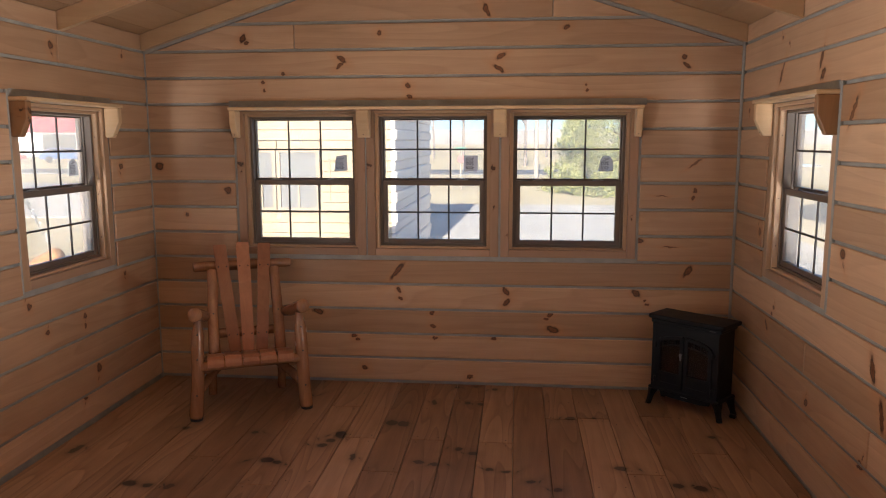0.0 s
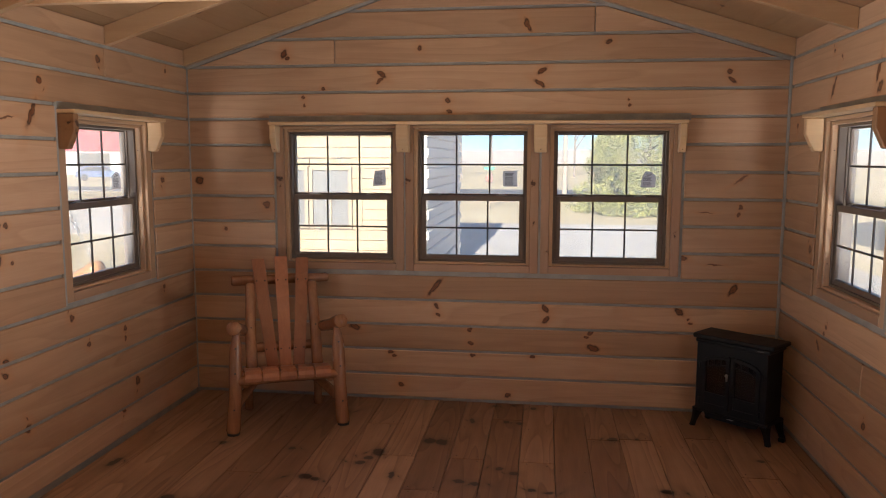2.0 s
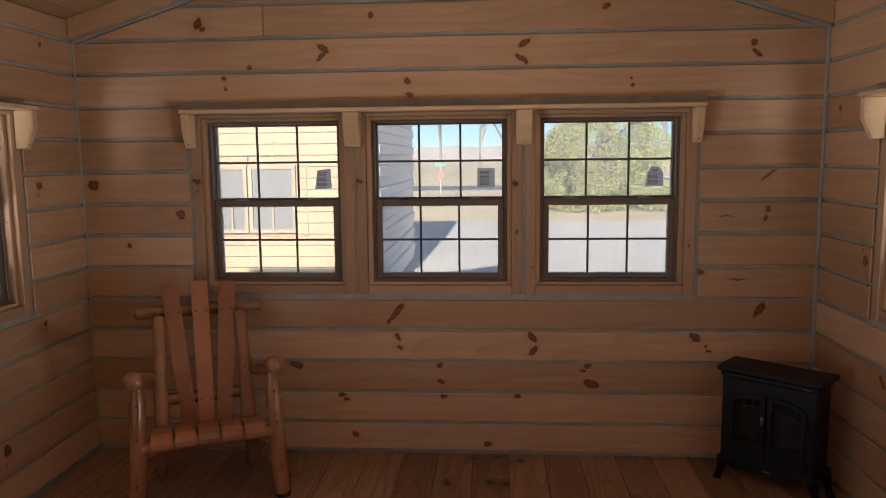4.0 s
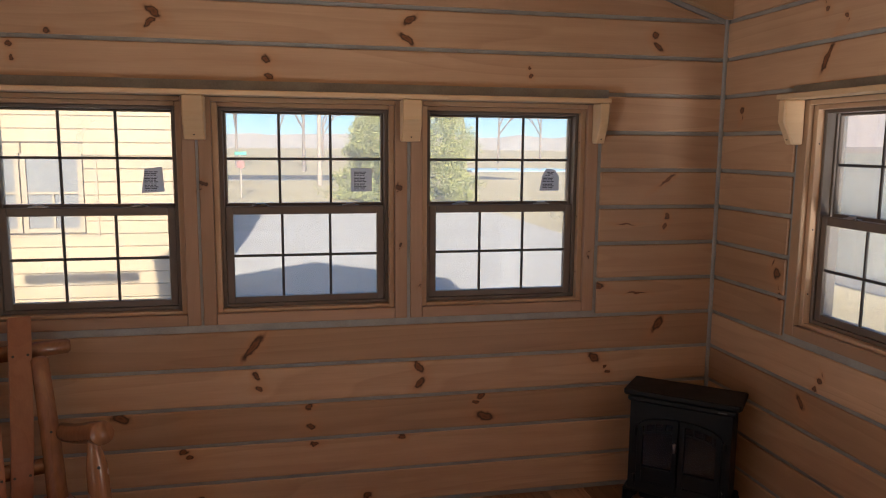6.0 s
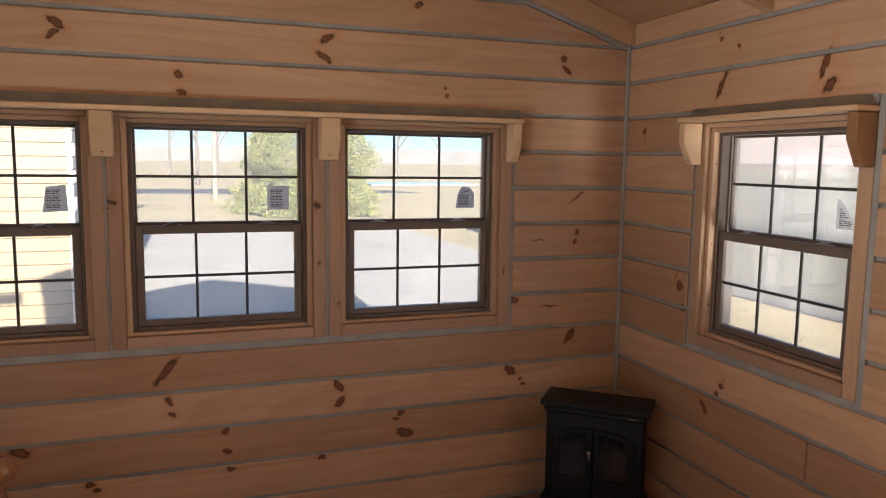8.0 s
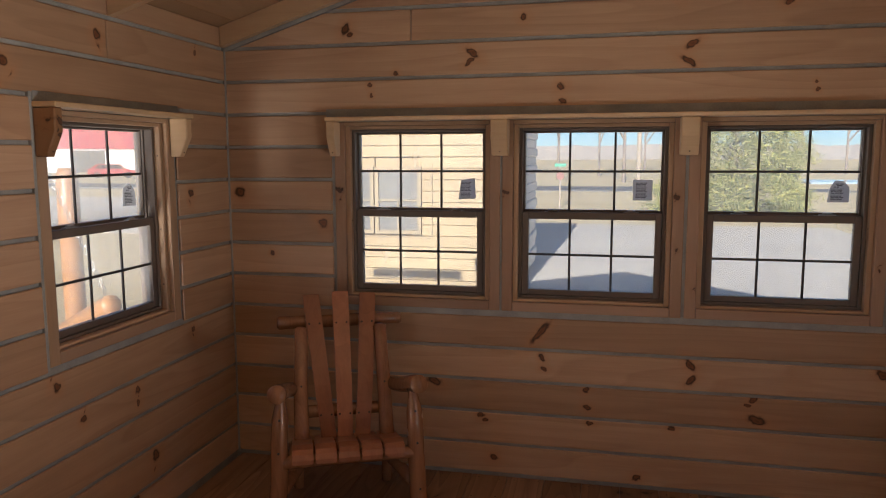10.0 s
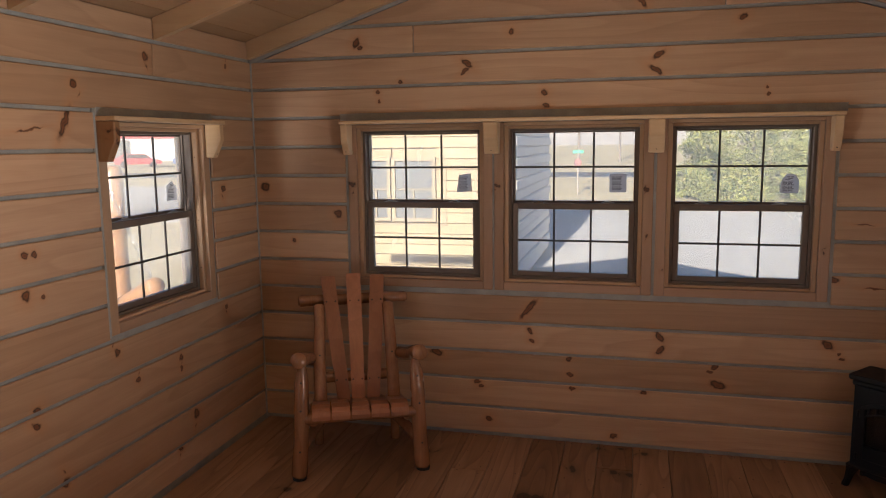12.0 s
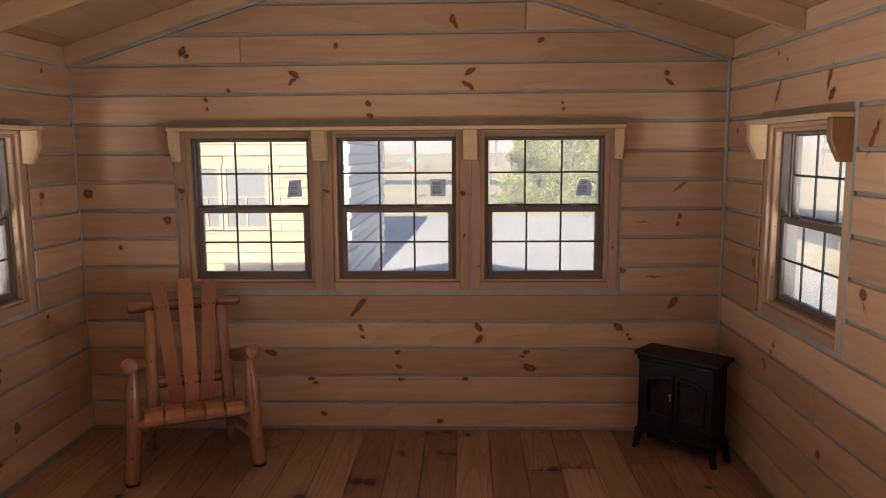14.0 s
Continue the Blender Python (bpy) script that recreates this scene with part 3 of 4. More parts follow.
def strip(bm, line, half, thick):
    """A bent slat: line of (y, z, x) centres, with its half width and thickness."""
    rows = []
    for k, (y, z, x) in enumerate(line):
        a, b = line[max(k - 1, 0)], line[min(k + 1, len(line) - 1)]
        ty, tz = b[0] - a[0], b[1] - a[1]
        L = math.hypot(ty, tz)
        ny, nz = -tz / L, ty / L
        h = half if not callable(half) else half(k / (len(line) - 1))
        rows.append([bm.verts.new((x + sx * h, y + ny * sn * thick / 2, z + nz * sn * thick / 2)) for sx, sn in ((-1, -1), (1, -1), (1, 1), (-1, 1))])
    for r, q in zip(rows, rows[1:]):
        for i in range(4):
            bm.faces.new((r[i], r[(i + 1) % 4], q[(i + 1) % 4], q[i]))
    bm.faces.new(rows[0][::-1])
    bm.faces.new(rows[-1])
    bmesh.ops.recalc_face_normals(bm, faces=bm.faces)
    long_edges = [e for e in bm.edges if len(e.link_faces) == 2 and e.calc_face_angle(0) > 0.7]
    bmesh.ops.bevel(bm, geom=long_edges, offset=0.0035, segments=2, affect="EDGES", clamp_overlap=True)


def log_chair(m):
    ch = empty("log_armchair", m, "varnished log armchair with fanned back slats, facing into the room", "armchair")

    def lg(nm, a, b, r0, r1, seed, dome=0.3, tenon=0.0):
        bm = bmesh.new()
        log(bm, a, b, r0, r1, 16, 7, seed, dome)
        axis = (Vector(b) - Vector(a)).normalized()
        for v in bm.verts:
            left_over = (Vector(b) - v.co).dot(axis)
            if tenon and left_over < 1.4 * tenon:
                core = Vector(b) - axis * left_over
                v.co = core + (v.co - core) * max(0.55, left_over / (1.4 * tenon))
        return part(nm, bm, M_LOG, ch, smooth=True)
    for s in (-1, 1):
        leg = lg("front_leg", (s * 0.285, 0.0, 0.013), (s * 0.256, 0.012, 0.545), 0.036, 0.031, 2 + s, 0.12, 0.06)
        bm = bmesh.new()
        bmesh.ops.create_cone(bm, cap_ends=True, segments=16, radius1=0.031, radius2=0.033, depth=0.014, matrix=pose(s * 0.285, 0.0, 0.007))
        part("foot_glide", bm, M_TYRE, leg, "black rubber foot glide")
        for z in (0.14, 0.33, 0.46):
            bm = bmesh.new()
            bmesh.ops.create_cone(bm, cap_ends=True, segments=10, radius1=0.0045, radius2=0.0045, depth=0.006, matrix=pose(s * (0.285 - 0.05 * z), -0.0335 + 0.02 * z, z, 90))
            part("screw", bm, M_HOLE, leg)
        lg("arm", (s * 0.270, -0.065, 0.580), (s * 0.214, 0.305, 0.478), 0.036, 0.030, 7 + s, 0.05)
        bp = lg("back_post", (s * 0.178, 0.19, 0.245), (s * 0.172, 0.375, 0.728), 0.032, 0.027, 11 + s, 0.35)
        screws([(s * 0.176, 0.205, 0.345), (s * 0.175, 0.259, 0.5)], bp, -20)
        lg("brace", (s * 0.262, 0.03, 0.15), (s * 0.13, 0.27, 0.235), 0.025, 0.023, 17 + s)
        lg("rear_leg", (s * 0.195, 0.395, 0.0), (s * 0.185, 0.30, 0.27), 0.023, 0.022, 21 + s, 0.12)
        lg("side_rail", (s * 0.222, 0.005, 0.265), (s * 0.19, 0.37, 0.235), 0.026, 0.024, 25 + s)
    lg("front_rail", (-0.262, 0.0, 0.283), (0.262, 0.0, 0.283), 0.026, 0.026, 31)
    lg("rear_rail", (-0.235, 0.27, 0.233), (0.235, 0.27, 0.233), 0.025, 0.025, 33)
    lg("lower_back_rail", (-0.20, 0.272, 0.385), (0.20, 0.272, 0.385), 0.026, 0.026, 35)
    lg("upper_back_rail", (-0.272, 0.445, 0.735), (0.274, 0.445, 0.737), 0.029, 0.026, 37)
    for k, (xb, xt) in enumerate(((-0.066, -0.124), (0.002, 0.004), (0.073, 0.125))):
        line = []
        for i in range(9):
            s = i / 8
            line.append((0.205 + 0.255 * s - 0.03 * math.sin(math.pi * s) + 0.012 * (1 - s) ** 6, 0.283 + 0.568 * s + (0.010 if k == 1 else 0.0) * s, xb + (xt - xb) * s))
        bm = bmesh.new()
        strip(bm, line, lambda s: 0.0315 + 0.0045 * s, 0.019)
        sl = part("back_slat", bm, M_SLAT, ch)
        for s in (0.17, 0.79):
            x = xb + (xt - xb) * s
            y = 0.205 + 0.255 * s - 0.03 * math.sin(math.pi * s) - 0.0105
            screws([(x - 0.022, y, 0.285 + 0.575 * s), (x + 0.022, y, 0.285 + 0.575 * s)], sl, -24)
    for k in range(5):
        x = -0.178 + k * 0.089
        line = [(-0.035, 0.283, x), (-0.036, 0.300, x), (-0.030, 0.316, x), (-0.015, 0.325, x), (0.04, 0.324, x), (0.11, 0.305, x), (0.20, 0.283, x), (0.275, 0.27, x)]
        bm = bmesh.new()
        strip(bm, line, 0.0405, 0.018)
        part("seat_slat", bm, M_SLAT, ch)
    return ch


log_chair(pose(-0.848, 3.845, 0, 0, 0, math.degrees(math.atan2(0.23, 0.515))))


# ---- the small stove ----
def stove(m):
    st = empty("electric_stove", m, "small black cast-iron style stove with double glazed doors", "stove")
    W, D = 0.188, 0.083
    # body: open box with a front frame, so that the doors' glass looks into a dark chamber
    bm = bmesh.new()
    box(bm, -W, -W + 0.02, -D, D, 0.108, 0.462, 0.003)
    box(bm, W - 0.02, W, -D, D, 0.108, 0.462, 0.003)
    box(bm, -W + 0.02, W - 0.02, D - 0.015, D, 0.108, 0.462)
    box(bm, -W + 0.02, W - 0.02, -D, D - 0.015, 0.108, 0.14)
    box(bm, -W + 0.02, W - 0.02, -D, D - 0.015, 0.43, 0.462)
    part("body", bm, M_IRON, st)
    # arched face plate round the doors
    bm = bmesh.new()
    half, spring, rise = 0.158, 0.362, 0.052
    arc = [(half * math.cos(a), spring + rise * math.sin(a)) for a in np.linspace(0, math.pi, 19)]
    for i in range(18):
        (xa, za), (xb, zb) = arc[i], arc[i + 1]
        prism(bm, [(xa, za), (xa, 0.462), (xb, 0.462), (xb, zb)], -D - 0.008, -D - 0.0005)
    for s in (-1, 1):
        a, b = sorted((s * half, s * W))
        box(bm, a, b, -D - 0.008, -D - 0.0005, 0.108, 0.362)
        a, b = sorted((s * half, s * W))
        box(bm, a, b, -D - 0.008, -D - 0.0005, 0.362, 0.462)
    box(bm, -half, half, -D - 0.008, -D - 0.0005, 0.108, 0.122)
    bmesh.ops.remove_doubles(bm, verts=bm.verts, dist=1e-4)
    part("face_plate", bm, M_IRON, st)
    # doors
    for s in (-1, 1):
        z_at = lambda x: spring + rise * math.sqrt(max(0.0, 1 - (x / half) ** 2))
        bm = bmesh.new()
        y0, y1 = -D - 0.016, -D - 0.001
        xs = np.linspace(0.004, half - 0.003, 10)
        def rail(lo_f, hi_f, ya=y0):
            for xa, xb in zip(xs, xs[1:]):
                q = [(s * xa, lo_f(xa)), (s * xa, hi_f(xa)), (s * xb, hi_f(xb)), (s * xb, lo_f(xb))]
                prism(bm, q, ya, y1)
        rail(lambda x: z_at(x) - 0.020, lambda x: z_at(x) - 0.002)
        rail(lambda x: 0.124, lambda x: 0.146)
        rail(lambda x: 0.188, lambda x: 0.205)
        for a, b in ((0.004, 0.022), (half - 0.022, half - 0.003)):
            prism(bm, [(s * a, 0.124), (s * a, z_at(a) - 0.004), (s * b, z_at(b) - 0.004), (s * b, 0.124)], y0 - 0.001, y1)
        box(bm, min(s * 0.02, s * (half - 0.02)), max(s * 0.02, s * (half - 0.02)), y0 + 0.006, y1, 0.144, 0.19)
        door = part("door", bm, M_IRON, st)
        bm = bmesh.new()
        inner = lambda x: z_at(x) - 0.055
        for xa, xb in zip(xs[1:-1], xs[2:-1]):
            prism(bm, [(s * xa, inner(xa)), (s * xa, inner(xa) + 0.007), (s * xb, inner(xb) + 0.007), (s * xb, inner(xb))], y0 + 0.003, y1 - 0.004)
        for x in (0.055, 0.092, 0.125):
            prism(bm, [(s * (x - 0.0035), inner(x)), (s * (x - 0.0035), z_at(x) - 0.018), (s * (x + 0.0035), z_at(x) - 0.018), (s * (x + 0.0035), inner(x))], y0 + 0.003, y1 - 0.004)
        part("arch_bars", bm, M_IRON, door)
        bm = bmesh.new()
        for xa, xb in zip(xs[1:-1], xs[2:-1]):
            prism(bm, [(s * xa, 0.2), (s * xa, z_at(xa) - 0.012), (s * xb, z_at(xb) - 0.012), (s * xb, 0.2)], -D - 0.005, -D - 0.003)
        bmesh.ops.remove_doubles(bm, verts=bm.verts, dist=1e-4)
        part("door_glass", bm, M_SMOKED, door, "smoked glass pane").visible_shadow = False
        for z in (0.155, 0.345):
            bm = bmesh.new()
            bmesh.ops.create_cone(bm, cap_ends=True, segments=10, radius1=0.006, radius2=0.006, depth=0.03, matrix=pose(s * (half + 0.004), -D - 0.016, z))
            box(bm, min(s * half, s * (half + 0.018)), max(s * half, s * (half + 0.018)), -D - 0.014, -D - 0.008, z - 0.008, z + 0.008, 0.001)
            part("hinge", bm, M_IRON, door)
    bm = bmesh.new()
    bmesh.ops.create_uvsphere(bm, u_segments=12, v_segments=8, radius=0.008, matrix=pose(-0.012, -D - 0.026, 0.318))
    bmesh.ops.create_cone(bm, cap_ends=True, segments=10, radius1=0.004, radius2=0.006, depth=0.03, matrix=pose(-0.012, -D - 0.024, 0.302))
    part("handle", bm, M_STEEL, st, "small bright metal door knob", True)
    # top: stepped, with an overhanging edge and canted front
    bm = bmesh.new()
    prism(bm, [(-0.211, -0.098), (0.211, -0.098), (0.218, -0.088), (0.218, 0.096), (-0.218, 0.096), (-0.218, -0.088)], 0.485, 0.508, 0.005, "z")
    prism(bm, [(-0.2, -0.094), (0.2, -0.094), (0.2, 0.09), (-0.2, 0.09)], 0.462, 0.4855, 0.006, "z")
    part("top_plate", bm, M_IRON, st)
    part_box("badge", M_BADGE, st, 0.135, 0.168, -0.0955, -0.0935, 0.470, 0.475, 0.0005, "small grey badge")
    # base moulding, apron and legs
    bm = bmesh.new()
    box(bm, -0.206, 0.206, -0.094, 0.092, 0.092, 0.1085, 0.006)
    part("base_moulding", bm, M_IRON, st)
    bm = bmesh.new()
    prism(bm, [(-0.15, 0.0915), (0.15, 0.0915), (0.14, 0.066), (0.09, 0.058), (-0.09, 0.058), (-0.14, 0.066)], -0.072, -0.064, 0.002)
    part("apron", bm, M_IRON, st)
    part_box("apron_latch", M_STEEL, st, -0.018, 0.018, -0.0755, -0.0725, 0.077, 0.081, 0.0005)
    for sx in (-1, 1):
        for sy in (-1, 1):
            bm = bmesh.new()
            rows = []
            for z, r, out in ((0.0, 0.015, 0.017), (0.006, 0.017, 0.017), (0.03, 0.016, 0.010), (0.06, 0.020, 0.003), (0.08, 0.026, -0.003), (0.092, 0.030, -0.006)):
                cx, cy = sx * (0.188 + out), sy * (0.072 + out * 0.5)
                rows.append([bm.verts.new((cx + r * math.cos(a), cy + r * math.sin(a), z)) for a in np.linspace(0, 2 * math.pi, 9)[:-1]])
            for r, q in zip(rows, rows[1:]):
                for i in range(8):
                    bm.faces.new((r[i], r[(i + 1) % 8], q[(i + 1) % 8], q[i]))
            bm.faces.new(rows[0][::-1])
            bm.faces.new(rows[-1])
            part("leg", bm, M_IRON, st)
    # power lead at the back
    bm = bmesh.new()
    box(bm, 0.208, 0.24, 0.02, 0.045, 0.0, 0.02, 0.004)
    part("plug", bm, M_IRON, st, "black plug of the power lead on the floor")
    return st


stove(pose(1.482, 4.143, 0, 0, 0, -40.6))


# ---- outdoors ----
def ground_mat(name, a, b, scale, fine):
    n = Nodes(name)
    p = n.place()
    f1, f2 = n.noise(p, scale, 5.0), n.noise(p, fine, 3.0)
    col = n.ramp(n.math("ADD", n.math("MULTIPLY", f1, 0.65), n.math("MULTIPLY", f2, 0.35)), [(0.32, a), (0.68, b)])
    n.bump(f2, 0.5, 0.02)
    return n.done(col, 0.9, 0.0, 0.2)


M_GRASS = ground_mat("dry_winter_grass", (0.52, 0.42, 0.25), (0.72, 0.61, 0.40), 0.25, 4.0)
M_LOT = ground_mat("pale_gravel", (0.52, 0.485, 0.44), (0.67, 0.63, 0.57), 0.5, 9.0)
M_ROAD = ground_mat("worn_asphalt", (0.10, 0.10, 0.105), (0.17, 0.17, 0.17), 0.4, 6.0)
M_YELLOW = pine("yellow_pine_siding", (0.35, 0.275, 0.165), (0.29, 0.215, 0.12), "x", tone=0.08)
M_SCREEN = plain("grey_window_screen", (0.11, 0.11, 0.105), 0.5, vary=0.1)
M_CREAM = plain("cream_log_ends", (0.86, 0.80, 0.70), 0.6, vary=0.06)
M_NFRAME = plain("tan_window_trim", (0.27, 0.21, 0.13), 0.6, vary=0.1)
M_TEAL = plain("grey_green_siding", (0.62, 0.66, 0.61), 0.6, vary=0.08)
M_METAL = plain("pale_metal_roof", (0.66, 0.53, 0.48), 0.45, vary=0.08)
M_WHITE = plain("white_paint", (0.80, 0.80, 0.80), 0.5, vary=0.05)
M_RED = plain("red_metal_roof", (0.55, 0.09, 0.10), 0.5, vary=0.1)
M_POLE = plain("weathered_pole", (0.30, 0.255, 0.21), 0.8, vary=0.2)
M_GREEN = plain("green_street_sign", (0.03, 0.30, 0.20), 0.5)
M_STOP = plain("red_sign", (0.30, 0.15, 0.13), 0.5)
M_TWIG = plain("bare_twigs", (0.20, 0.165, 0.14), 0.9, vary=0.25)
M_HILL = ground_mat("far_woods", (0.36, 0.32, 0.29), (0.48, 0.44, 0.40), 0.03, 0.6)
M_CARBLUE = plain("blue_car_paint", (0.10, 0.16, 0.32), 0.3)
M_CARRED = plain("red_car_paint", (0.42, 0.05, 0.05), 0.3)
M_PORCH = pine("porch_log", (0.42, 0.21, 0.09), (0.28, 0.125, 0.05), "z", grain=1.5)
M_POND = plain("pale_water", (0.25, 0.33, 0.42), 0.08, vary=0.1, bump=0.0)

bm = bmesh.new()
bmesh.ops.create_grid(bm, x_segments=90, y_segments=90, size=600)
for v in bm.verts:
    d = math.hypot(v.co.x, v.co.y - 4)
    v.co.z = GROUND + (0.0 if d < 45 else 0.5 * noise.noise((v.co.x * 0.012, v.co.y * 0.012, 0.0)))
tagged(new("ground", mesh("ground", bm, M_GRASS)), "dry straw-coloured winter grass field", "ground", kind="structure")
bm = bmesh.new()
box(bm, -6.0, 6.3, 4.9, 24.0, GROUND - 0.2, GROUND + 0.012)
box(bm, -60.0, -6.0, 18.9, 35.0, GROUND - 0.2, GROUND + 0.012)
part_box_ = new("pavement", mesh("pavement", bm, M_LOT))
tagged(part_box_, "pale gravel parking lot beside the cabin", "pavement", kind="structure")
road = part_box("road", M_ROAD, None, -90, 90, 46.0, 52.5, GROUND - 0.3, GROUND + 0.02, 0)
tagged(road, "worn grey country road across the field", "road", kind="structure")
pond = part_box("water", M_POND, None, 14.0, 23.0, 58.0, 64.0, GROUND - 0.3, GROUND + 0.18, 0)
tagged(pond, "pale pond in the dry field", "water", kind="structure")

# far wooded ridge
bm = bmesh.new()
prev = None
for k in range(121):
    a = radians(-80 + 160 * k / 120)
    r = 420
    h = 5.5 + 5 * noise.noise((k * 0.09, 0.4, 0)) + 1.6 * noise.noise((k * 0.9, 2.4, 0))
    lo, hi, bk = (bm.verts.new((r * math.sin(a), r * math.cos(a), GROUND - 2)), bm.verts.new((r * 1.08 * math.sin(a), r * 1.08 * math.cos(a), GROUND + max(h, 2))), bm.verts.new((r * 1.2 * math.sin(a), r * 1.2 * math.cos(a), GROUND - 2)))
    if prev:
        bm.faces.new((prev[0], lo, hi, prev[1]))
        bm.faces.new((prev[1], hi, bk, prev[2]))
    prev = (lo, hi, bk)
tagged(new("backdrop", mesh("backdrop", bm, M_HILL)), "hazy grey-brown wooded ridge on the horizon", "hill", kind="structure")


# neighbouring cabin, sunlit
def neighbour():
    x0, x1, y0, y1, z0, z1 = -4.7, -1.25, 10.8, 15.0, GROUND + 0.1, 2.3
    nb = empty("log_cabin", pose(0, 0, 0), "sunlit yellow pine log cabin across the lot", "cabin")
    n_c = int((z1 - z0) / 0.15)
    wins = [(-3.36, -3.03), (-2.91, -2.37)]
    wz0, wz1 = 0.47, 1.27
    for k in range(n_c):
        za, zb = z0 + k * 0.15, z0 + (k + 1) * 0.15 - 0.005
        spans = [(x0, x1)]
        if zb > wz0 - 0.06 and za < wz1 + 0.06:
            for a, b in wins:
                spans = subtract(spans, a - 0.055, b + 0.055)
        for a, b in spans:
            part_box("siding_log", M_YELLOW, nb, a, b, y0 - 0.03, y0 + 0.02, za, zb, 0.006)
    bm = bmesh.new()
    box(bm, x0 + 0.02, x1 - 0.03, y0 + 0.02, y1, GROUND - 0.05, z1)
    part("wall", bm, M_YELLOW, nb)
    for k in range(n_c):
        za = z0 + k * 0.15
        part_box("log_end", M_CREAM, nb, x1 - 0.03, x1 + 0.04 + 0.025 * (k % 2), y0 - 0.045, y1 + 0.05, za, za + 0.147, 0.02)
    bm = bmesh.new()
    prism(bm, [(y0 - 0.5, z1 - 0.1), (y0 - 0.5, z1 + 0.02), ((y0 + y1) / 2, z1 + 0.9), (y1 + 0.5, z1 + 0.02), (y1 + 0.5, z1 - 0.1), ((y0 + y1) / 2, z1 + 0.78)], x0 - 0.3, x1 + 0.06, 0, "x")
    part("roof", bm, M_METAL, nb)
    for a, b in wins:
        fr = bmesh.new()
        for xa, xb, za, zb in ((a - 0.05, a, wz0 - 0.05, wz1 + 0.05), (b, b + 0.05, wz0 - 0.05, wz1 + 0.05), (a, b, wz0 - 0.05, wz0), (a, b, wz1, wz1 + 0.05), (a, b, 0.86, 0.885), ((a + b) / 2 - 0.012, (a + b) / 2 + 0.012, wz0, 0.859)):
            box(fr, xa, xb, y0 - 0.055, y0 + 0.015, za, zb)
        wf = part("window", fr, M_NFRAME, nb)
        part_box("screen", M_SCREEN, wf, a, b, y0 - 0.02, y0 + 0.012, wz0, wz1, 0)
    part_box("trim_strip", M_NFRAME, nb, -2.19, -2.165, y0 - 0.045, y0 - 0.029, 0.37, 1.36, 0.002)
    part_box("trim_strip", M_NFRAME, nb, -3.5, -2.191, y0 - 0.045, y0 - 0.029, 0.37, 0.39, 0.002)
    bm = bmesh.new()
    box(bm, -3.05, -2.9, y0 - 0.13, y0 - 0.03, 1.86, 1.94, 0.01)
    part("wall_lamp", bm, M_NFRAME, nb, "small brown wall lamp")


neighbour()


def shed(name, m, w, d, h, rise, wall, roof, label, features=()):
    s = empty(name, m, label, "building")
    bm = bmesh.new()
    box(bm, -w / 2, w / 2, 0, d, -0.05, h)
    part("wall", bm, wall, s)
    bm = bmesh.new()
    prism(bm, [(-0.35, h - 0.06), (-0.35, h + 0.03), (d / 2, h + rise), (d + 0.35, h + 0.03), (d + 0.35, h - 0.06), (d / 2, h + rise - 0.1)], -w / 2 - 0.3, w / 2 + 0.3, 0, "x")
    part("roof", bm, roof, s)
    for nm, x0, x1, z0, z1, mt in features:
        part_box(nm, mt, s, x0, x1, -0.06, 0.01, z0, z1, 0.005)
    return s


shed("garage", pose(8.2, 8.6, GROUND, 0, 0, -90), 15.0, 6.0, 2.05, 1.5, M_TEAL, M_METAL, "low grey-green garage with a pale metal roof", [("post", -4.0 + k * 2.3, -3.82 + k * 2.3, 0, 2.2, M_WHITE) for k in range(4)] + [("base_strip", -7.5, 7.5, 0, 0.18, M_WHITE)])
shed("red_roofed_barn", pose(-66, 92, GROUND, 0, 0, 38), 44.0, 16.0, 3.3, 5.0, M_WHITE, M_RED, "white barn with a red metal roof far off", [("door", -6, -2, 0, 3, M_SCREEN), ("door", 4, 8, 0, 3, M_SCREEN)])
shed("white_house", pose(-22, 120, GROUND, 0, 0, 5), 12.0, 8.0, 3.0, 2.5, M_WHITE, M_SCREEN, "small white farmhouse on the far side of the field", [("window", -4, -2.8, 1, 2.2, M_SCREEN), ("window", 2.5, 3.7, 1, 2.2, M_SCREEN)])


def car(m, paint, label):
    c = empty("car", m, label, "car", "parked cars")
    bm = bmesh.new()
    prism(bm, [(-2.2, 0.35), (2.2, 0.35), (2.25, 0.75), (1.3, 0.9), (0.7, 1.4), (-1.3, 1.42), (-2.0, 0.95), (-2.25, 0.85)], -0.85, 0.85, 0.05)
    part("body", bm, paint, c)
    bm = bmesh.new()
    prism(bm, [(0.62, 1.33), (1.1, 0.95), (-1.7, 0.97), (-1.25, 1.34)], -0.865, 0.865)
    part("glazing", bm, M_TYRE, c)
    for x in (-1.4, 1.4):
        for y in (-0.78, 0.78):
            bm = bmesh.new()
            bmesh.ops.create_cone(bm, cap_ends=True, segments=16, radius1=0.33, radius2=0.33, depth=0.2, matrix=pose(x, y, 0.33, 90))
            part("wheel", bm, M_TYRE, c)


car(pose(-43.5, 69, GROUND, 0, 0, 35), M_CARBLUE, "dark blue car parked near the barn")
car(pose(-48.5, 66.5, GROUND, 0, 0, 40), M_CARRED, "red car parked near the barn")

